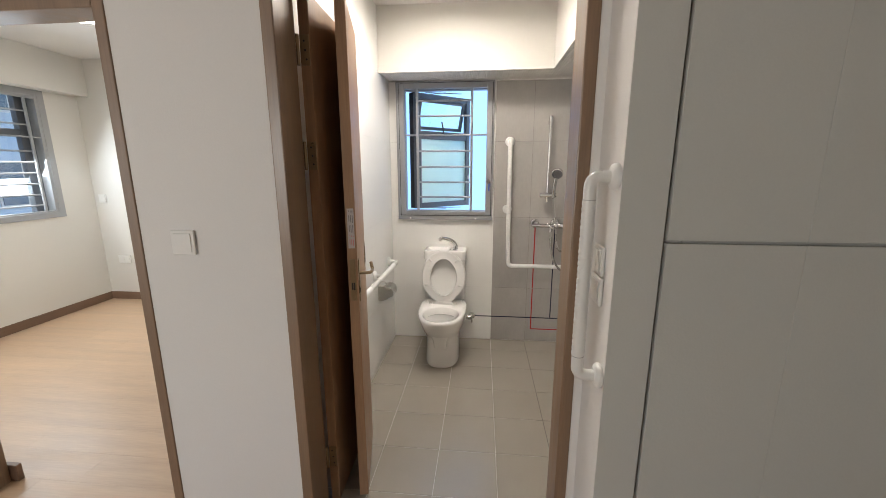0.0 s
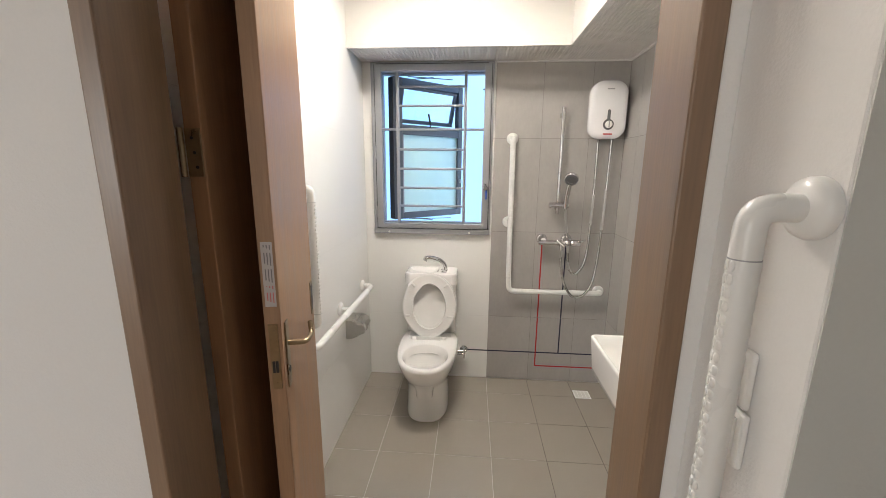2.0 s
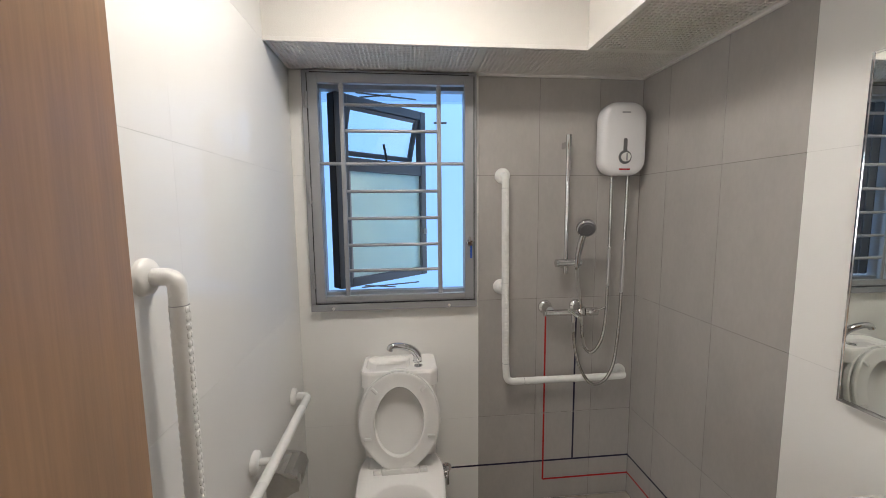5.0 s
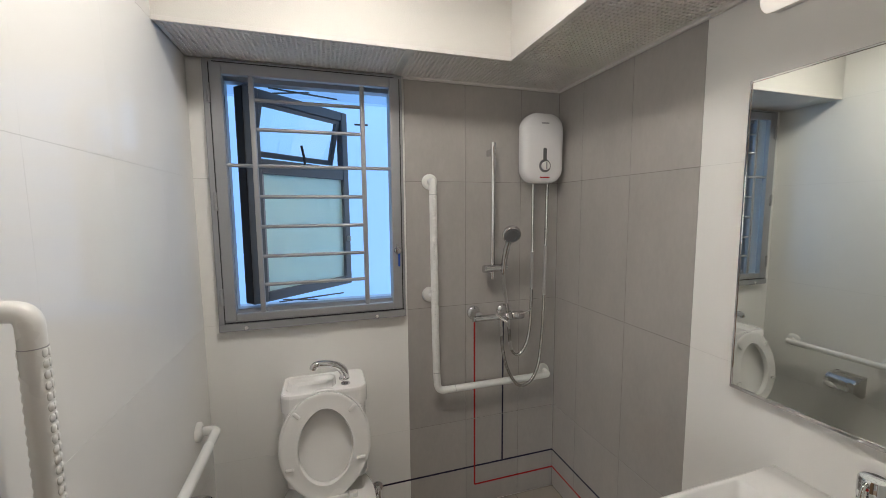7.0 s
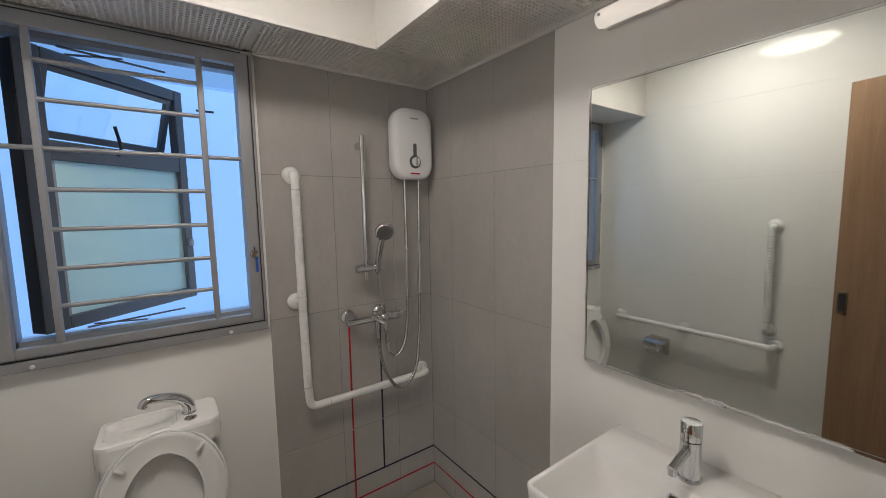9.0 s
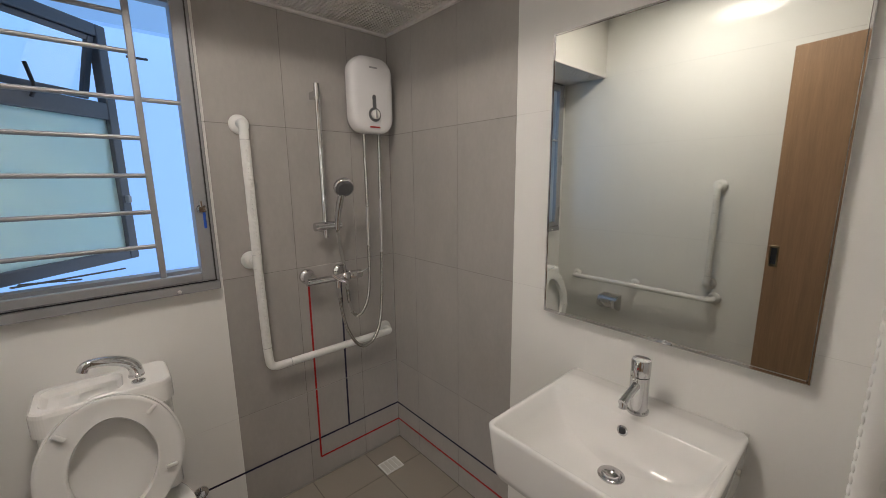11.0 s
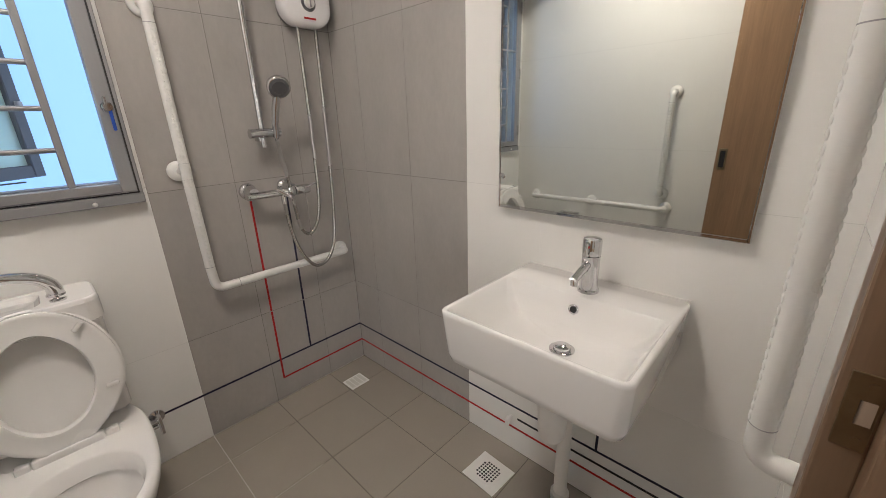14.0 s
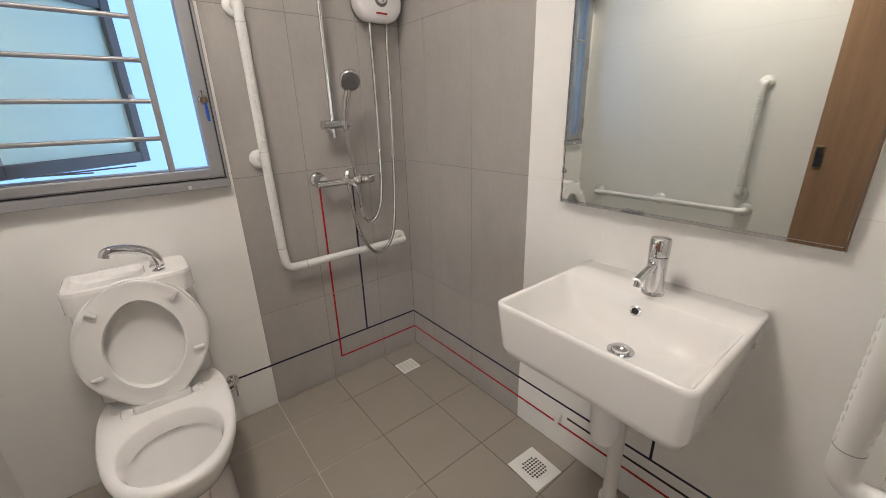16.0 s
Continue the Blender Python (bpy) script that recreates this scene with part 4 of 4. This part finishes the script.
body = part("shell", rings([fl(-0.030, 0.212, 0.328, 0.072), fl(-0.055, 0.217, 0.332, 0.074), fl(-0.075, 0.212, 0.328, 0.072), fl(-0.086, 0.196, 0.312, 0.064), fl(-0.090, 0.160, 0.278, 0.047)]), HEATER, wh, smooth=True)
part("dial_panel", rings([rounded_rect(0, -0.048, 0.018, 0.10, 0.009, -0.0895), rounded_rect(0, -0.048, 0.018, 0.10, 0.009, -0.0915)]), DARK_GREY, body)
part("dial_ring", lathe([(0.031, 0), (0.031, 0.002), (0.026, 0.003)], pose(0, -0.0895, -0.083, 90)), DARK_GREY, body, smooth=True)
dial = part("dial", lathe([(0.020, 0), (0.020, 0.012), (0.018, 0.014), (0.001, 0.0145)], pose(0, -0.0915, -0.083, 90)), PLATE, body, smooth=True)
part("pointer", box(-0.003, -0.109, -0.100, 0.003, -0.104, -0.066, 0.001), MID_GREY, body)
for z in (-0.022, -0.008):
    part("indicator", cyl((0, -0.0928, z), (0, -0.091, z), 0.003, n=10), DARK_GREY, body)
part("logo_bar", box(-0.020, -0.0906, 0.112, 0.020, -0.0896, 0.119), MID_GREY, body, "grey maker's mark")
part("rating_label", box(-0.026, -0.0915, -0.141, 0.026, -0.0895, -0.134), RED, body, "small red label")


def hose(name, pts, parent, r=0.0072):
    """A ribbed metal shower hose."""
    path = smooth_path(pts, 22)
    return part(name, sweep(path, r, 10, [r * (1 + 0.10 * (i % 2)) for i in range(len(path))]), HOSE, parent, smooth=True)


sh = thing("shower_set", 1.243, 2.999, 1.06, "chrome shower rail with hand shower, mixer and hoses", "shower")
rail = part("rail", cyl((0, -0.055, 0.130), (0, -0.055, 0.765), 0.0105, n=20), CHROME, sh, smooth=True)
part("rail_cap", cyl((0, -0.055, 0.72), (0, -0.055, 0.770), 0.0125, n=20), CHROME, rail, smooth=True)
part("rail_bracket", box(-0.012, -0.05, 0.712, 0.012, 0.0, 0.742, 0.004, 2), CHROME, rail)
part("rail_bracket", box(-0.012, -0.05, 0.152, 0.012, 0.0, 0.180, 0.004, 2), CHROME, rail)
slider = part("slider", cyl((-0.050, -0.072, 0.184), (0.062, -0.078, 0.186), 0.0175, n=22), CHROME, sh, smooth=True)
part("slider_knob", cyl((-0.058, -0.078, 0.183), (-0.046, -0.078, 0.183), 0.018, n=22), CHROME, slider, smooth=True)
head_to = Vector((0.050, -0.150, 0.348))
grip = part("hand_shower", sweep([(0.040, -0.088, 0.165), (0.041, -0.096, 0.22), (0.044, -0.114, 0.28), (0.048, -0.138, 0.335)], 0.013, 16, [0.011, 0.014, 0.0155, 0.0135]), CHROME, sh, "chrome hand shower with grey spray face", smooth=True)
fq = Vector((-0.18, -0.80, -0.45)).normalized().to_track_quat("Z", "Y").to_matrix().to_4x4()
part("shower_head", lathe([(0.012, -0.022), (0.036, -0.018), (0.043, -0.008), (0.043, 0.006), (0.039, 0.010)], Matrix.Translation(head_to) @ fq), CHROME, grip, smooth=True)
part("spray_face", lathe([(0.038, 0.009), (0.036, 0.0115), (0.025, 0.0125), (0.001, 0.0125)], Matrix.Translation(head_to) @ fq), DARK_GREY, grip, smooth=True)
part("spray_ring", lathe([(0.028, 0.011), (0.028, 0.0145), (0.022, 0.0145), (0.022, 0.011)], Matrix.Translation(head_to) @ fq), DARK_GREY, grip, smooth=True)
mixer = part("mixer_body", cyl((-0.100, -0.070, -0.055), (0.060, -0.070, -0.055), 0.0155, n=28), CHROME, sh, "chrome thermostatic mixer", smooth=True)
for x in (-0.078, 0.080):
    part("wall_union", lathe([(0.034, 0), (0.034, 0.006), (0.027, 0.012), (0.019, 0.018), (0.018, 0.072)], pose(x, 0, -0.042, 90)), CHROME, mixer, smooth=True)
part("mixer_block", lathe([(0.016, 0), (0.0215, 0.004), (0.0225, 0.030), (0.0185, 0.034)], pose(0.055, -0.070, -0.055, 0, 90, 0)), CHROME, mixer, smooth=True)
part("knob", lathe([(0.018, 0), (0.0205, 0.002), (0.0205, 0.060), (0.018, 0.064), (0.001, 0.065)], pose(0.092, -0.070, -0.055, 0, 90, 0)), CHROME, mixer, smooth=True)
part("lever", sweep(smooth_path([(0.130, -0.088, -0.044), (0.150, -0.094, -0.040), (0.178, -0.098, -0.028)], 6), 0.005, 10), CHROME, mixer, smooth=True)
part("end_cap", cyl((-0.108, -0.070, -0.055), (-0.1005, -0.070, -0.055), 0.0140, n=28), CHROME, mixer, smooth=True)
part("diverter", sweep([(0.010, -0.075, -0.040), (0.032, -0.096, -0.058), (0.052, -0.108, -0.072)], 0.0085, 12), CHROME, mixer, smooth=True)
part("outlet", cyl((0.036, -0.072, -0.066), (0.036, -0.074, -0.102), 0.0105, n=16), CHROME, mixer, smooth=True)
hose("hose", [(0.041, -0.086, 0.168), (0.050, -0.078, 0.100), (0.066, -0.076, 0.000), (0.078, -0.074, -0.110), (0.089, -0.072, -0.205), (0.106, -0.070, -0.241), (0.128, -0.069, -0.258), (0.157, -0.069, -0.241), (0.185, -0.066, -0.191), (0.202, -0.062, -0.105), (0.211, -0.055, 0.050), (0.217, -0.048, 0.270), (0.218, -0.044, 0.600)], sh)
hose("hose", [(0.036, -0.074, -0.095), (0.040, -0.074, -0.160), (0.047, -0.078, -0.230), (0.061, -0.086, -0.300), (0.086, -0.092, -0.358), (0.118, -0.094, -0.398), (0.150, -0.094, -0.408), (0.193, -0.090, -0.392), (0.232, -0.080, -0.345), (0.256, -0.068, -0.275), (0.273, -0.060, -0.140), (0.283, -0.054, 0.040), (0.291, -0.048, 0.270), (0.298, -0.044, 0.600)], sh)

# floor gullies
RIB = surface("translucent_grey_cover", (0.66, 0.65, 0.61), 0.35, vary=0.05, fine=80, bump=0.004)
tr = thing("floor_trap_cover", 1.460, 2.832, 0.0, "white square floor trap cover", "floor trap")
part("plate", box(-0.052, -0.045, 0.0005, 0.052, 0.045, 0.004, 0.001), PLATE, tr)
for k in range(4):
    part("rib", box(-0.044 + 0.023 * k, -0.036, 0.0038, -0.026 + 0.023 * k, 0.036, 0.0052, 0.0006), RIB, tr)
dr = thing("floor_drain", 1.472, 1.994, 0.0, "white square floor drain with a perforated round grate", "floor drain", rz=-3)
part("plate", box(-0.068, -0.073, 0.0005, 0.068, 0.073, 0.0035, 0.001), PLATE, dr)
gr = part("grate", lathe([(0.052, 0.0034), (0.052, 0.005), (0.050, 0.0056), (0.001, 0.0056)], pose(0, 0, 0), 36), PLATE, dr)
for i in range(-4, 5):
    for j in range(-4, 5):
        if i * i + j * j <= 15:
            part("hole", cyl((i * 0.0115, j * 0.0115, 0.0054), (i * 0.0115, j * 0.0115, 0.0061), 0.0043, n=8), BLACK, gr)

# marking tapes for buried pipes
def tape(name, pts, material, label):
    t = thing(name, 0, 0, 0, label, "marking tape")
    for a, b in zip(pts, pts[1:]):
        lo, hi = [min(u, v) for u, v in zip(a, b)], [max(u, v) for u, v in zip(a, b)]
        h = 0.0042
        bx = [lo[i] - (h if hi[i] - lo[i] < 1e-6 else 0) for i in range(3)] + [hi[i] + (h if hi[i] - lo[i] < 1e-6 else 0) for i in range(3)]
        if abs(lo[1] - Y1) < 1e-6 and abs(hi[1] - Y1) < 1e-6:
            bx[1], bx[4] = Y1 - 0.0012, Y1 + 0.0005
        else:
            bx[0], bx[3] = X1 - 0.0012, X1 + 0.0005
        if bx[2] < 0.46 and bx[5] > 0.47:
            part("strip", box(*bx[:5], 0.4645), material, t)
            bx[2] = 0.4695
        part("strip", box(*bx), material, t)
    return t


tape("red_pipe_tape", [(1.171, Y1, 0.99), (1.171, Y1, 0.108), (X1, Y1, 0.108)], RED, "red tape line marking the hot pipe")
tape("red_pipe_tape", [(X1, Y1, 0.108), (X1, Y0, 0.108)], RED, "red tape line marking the hot pipe")
tape("navy_pipe_tape", [(0.695, Y1, 0.209), (X1, Y1, 0.209)], NAVY, "navy tape line marking the cold pipe")
tape("navy_pipe_tape", [(1.327, Y1, 1.0), (1.327, Y1, 0.214)], NAVY, "navy tape line marking the cold pipe")
tape("navy_pipe_tape", [(X1, Y1, 0.207), (X1, Y0, 0.207)], NAVY, "navy tape line marking the cold pipe")
tape("navy_pipe_tape", [(X1, 1.668, 0.212), (X1, 1.668, 0.66)], NAVY, "navy tape line marking the cold pipe")
tape("black_pipe_tape", [(X1, 1.972, 0.157), (X1, Y0, 0.157)], BLACK_TAPE, "black tape line marking the drain pipe")


# ---- switches and sockets ----
def plate(name, x, y, z, rz, gangs, label, w=0.088, h=0.088, category="switch"):
    t = thing(name, x, y, z, label, category, rz=rz)
    part("backplate", box(-w / 2, -0.010, -h / 2, w / 2, 0, h / 2, 0.004, 3), PLATE, t)
    g = (w - 0.022) / gangs
    for i in range(gangs):
        part("rocker", box(-w / 2 + 0.011 + i * g + 0.001, -0.0135, -h / 2 + 0.011, -w / 2 + 0.011 + (i + 1) * g - 0.001, -0.0095, h / 2 - 0.011, 0.0015, 2), PLATE, t)
    return t


plate("light_switch", -0.298, 1.096, 1.196, 0, 1, "white single rocker switch on the hall wall")
plate("light_switch", 1.0885, 1.003, 1.187, -90, 2, "white double switch behind the hall grab bar", 0.085, 0.085)
plate("wall_socket", 1.0885, 0.998, 1.098, -90, 1, "white switched socket behind the hall grab bar", 0.085, 0.085, "socket")
plate("light_switch", -3.34, BWY - 0.001, 1.135, 0, 1, "white switch plate on the bedroom wall")
plate("wall_socket", -3.20, BWY - 0.001, 0.465, 0, 2, "white double socket on the bedroom wall", 0.147, 0.088, "socket")

# ---- bedroom window ----
window_2 = tagged(thing("window_2", BWX - 0.01, BY0 + 0.0, BZ0 - 0.02, "grey aluminium bedroom window with a barred grille", "window", rz=90), kind="structure")
W2, H2 = BY1 - BY0 + 0.02, BZ1 - BZ0 + 0.04
for b in (box(0, -0.020, 0, 0.055, 0.13, H2, 0.002), box(W2 - 0.055, -0.020, 0, W2, 0.13, H2, 0.002), box(0.055, -0.022, 0, W2 - 0.055, 0.13, 0.055, 0.002), box(0.055, -0.022, H2 - 0.055, W2 - 0.055, 0.13, H2, 0.002)):
    part("frame", b, FRAME_GREY, window_2)
g2 = bar_set(window_2, W2 - 0.08, H2 - 0.08, (0.09, 0.19, 0.29, 0.39, 0.49, 0.59, 0.83, 0.95), 0.10, W2 - 0.20, 0.72)
g2.location = (0.04, 0.0, 0.04)
part("sash_frame", box(W2 - 0.16, 0.10, 0.05, W2 - 0.05, 0.16, H2 - 0.05, 0.003), FRAME_DARK, window_2)
part("sash_transom", box(0.05, 0.10, 0.76, W2 - 0.16, 0.14, 0.83, 0.003), FRAME_DARK, window_2)
wp = part("pane", box(0.05, 0.118, 0.05, W2 - 0.16, 0.122, H2 - 0.05), CLEAR, window_2)
wp.visible_shadow = False

# ---- outside ----
def block(name, b, label, material=FACADE, category="building"):
    t = new(name)
    tagged(t, label, category, kind="structure")
    part("facade_wall", b, material, t)
    return t


# This wall glows by itself; its daylight is put into the material.
near = block("facade_north", box(-4.0, 5.2, -8, 7.0, 5.5, 6), "pale wall of the neighbouring block, with a blue glow for daylight", OUTSIDE)
# Band made dimmer by a weaker glow of its own.
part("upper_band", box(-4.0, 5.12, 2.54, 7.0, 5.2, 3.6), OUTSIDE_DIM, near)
part("vent_slot", box(0.80, 5.195, 2.345, 0.93, 5.201, 2.362), BLACK, near)
part("ledge", box(-4.0, 4.95, 0.50, 7.0, 5.2, 0.66), FACADE, near)
far = block("facade_west", box(-14, -10, -8, -13.5, 26, 26), "blue-grey facade of a block of flats with grey windows", FACADE_BLUE)
for i in range(6):
    for j in range(-1, 5):
        y0, z0 = -2 + i * 2.4, 0.3 + j * 2.8
        w = part("window", box(-13.52, y0, z0, -13.46, y0 + 1.5, z0 + 1.4), FRAME_GREY, far)
        for k in range(2):
            part("pane", box(-13.47, y0 + 0.06 + 0.72 * k, z0 + 0.07, -13.44, y0 + 0.70 + 0.72 * k, z0 + 1.33), DARK_GLASS, w)
wall("ground", box(-400, -400, -8.2, 400, 400, -8.0), CONCRETE, "grey paved ground far below", "ground")

# ---- tiles and planks, piece by piece ----
mesh_store = {}


def tile_mesh(w, h, material, t=0.0055, c=0.0008):
    """A tile of w by h lying in local x and y, its face at z = 0, edges eased."""
    c = 0.00012 if material is CREAM_TILE else c
    key = (round(w, 4), round(h, 4), material.name)
    if key not in mesh_store:
        o = [(-w / 2, -h / 2), (w / 2, -h / 2), (w / 2, h / 2), (-w / 2, h / 2)]
        i = [(x - math.copysign(c, x), y - math.copysign(c, y)) for x, y in o]
        me = bpy.data.meshes.new("tile")
        me.from_pydata([(x, y, -t) for x, y in o] + [(x, y, -c * 0.6) for x, y in o] + [(x, y, 0) for x, y in i], [], [(8, 9, 10, 11)] + [(k + a, (k + 1) % 4 + a, (k + 1) % 4 + a + 4, k + a + 4) for a in (0, 4) for k in range(4)])
        me.materials.append(material)
        mesh_store[key] = me
    return mesh_store[key]


def lay(name, parent, m, us, vs, material, gap=0.002, side=None, rise=0.00025):
    """Pieces between the joint lines us and vs of the plane m (its x, y; face along z)."""
    for u0, u1 in zip(us, us[1:]):
        for v0, v1 in zip(vs, vs[1:]):
            ob = new(name, tile_mesh(u1 - u0 - (gap if side is None else side), v1 - v0 - gap, material))
            ob.parent = parent
            ob.matrix_world = m @ Matrix.Translation(((u0 + u1) / 2, (v0 + v1) / 2, random.uniform(-rise, rise)))


ZJ = [0.0, 0.467, 1.06, 1.652, SOFFIT]
XF = [0.0, 0.245, 0.540, 0.834, 1.118, 1.404, X1]
YF = [Y0, 1.325, 1.620, 1.915, 2.210, 2.506, 2.802, 3.0]
lay("tile", floor, Matrix.Identity(4), XF, YF, FLOOR_TILE, 0.003)
lay("tile", floor, Matrix.Identity(4), [0.085, 1.06], [1.165, Y0], FLOOR_TILE, 0.003)
NORTH = Matrix(((1, 0, 0, 0), (0, 0, -1, Y1), (0, 1, 0, 0), (0, 0, 0, 1)))
EAST = Matrix(((0, 0, -1, X1), (-1, 0, 0, 0), (0, 1, 0, 0), (0, 0, 0, 1)))
WEST = Matrix(((0, 0, 1, 0), (1, 0, 0, 0), (0, 1, 0, 0), (0, 0, 0, 1)))
SOUTH = Matrix(((-1, 0, 0, 0), (0, 0, 1, Y0), (0, 1, 0, 0), (0, 0, 0, 1)))
lay("tile", wall_back, NORTH, [0.836, 1.125, 1.417, X1], ZJ, GREY_TILE)
# white tiles round the window, cut to its edge
lay("tile", wall_back, NORTH, [0.0, WX0 - 0.004], [0.0, 0.467, 1.06, 1.652, SOFFIT], CREAM_TILE, 0.0014, 0.0001, 0.00002)
lay("tile", wall_back, NORTH, [WX0 - 0.004, 0.54, 0.836], [0.0, 0.467, WZ0 - 0.004], CREAM_TILE, 0.0014, 0.0001, 0.00002)
lay("tile", wall_back, NORTH, [WX1 + 0.004, 0.836], [WZ0 - 0.004, 1.652, SOFFIT], CREAM_TILE, 0.0014, 0.0001, 0.00002)
lay("tile", wall_back, NORTH, [WX0 - 0.004, WX1 + 0.004], [WZ1 + 0.004, SOFFIT], CREAM_TILE, 0.0014, 0.0001, 0.00002)
lay("tile", wall_right, EAST, [-3.0, -2.81, -2.512, -2.215], ZJ, GREY_TILE)
lay("tile", wall_right, EAST, [-2.215, -1.915, -1.615, -1.315, -Y0], ZJ, CREAM_TILE, 0.0014, 0.0001, 0.00002)
lay("tile", wall_left, WEST, [Y0, 1.5, 1.8, 2.1, 2.4, 2.7, 3.0], ZJ, CREAM_TILE, 0.0014, 0.0001, 0.00002)
lay("tile", wall_front, SOUTH, [-X1, -1.40, -1.093], ZJ, CREAM_TILE, 0.0014, 0.0001, 0.00002)

random.seed(7)
for floor_name, x0, x1, y0, y1 in (("floor_bedroom", -3.44, -0.12, 1.06, 3.675), ("floor_hall", -4.5, 2.9, -3.05, 1.06)):
    owner = bpy.data.objects[floor_name]
    y = y0
    while y < y1 - 0.02:
        w = min(0.18, y1 - y)
        x = x0 - random.uniform(0, 1.0)
        while x < x1:
            a, b = max(x, x0), min(x + 1.22, x1)
            if b - a > 0.02:
                ob = new("plank", tile_mesh(b - a - 0.0004, w - 0.0004, VINYL, 0.009, 0.0003))
                ob.parent = owner
                ob.matrix_world = Matrix.Translation(((a + b) / 2, y + w / 2, 0))
            x += 1.22
        y += w
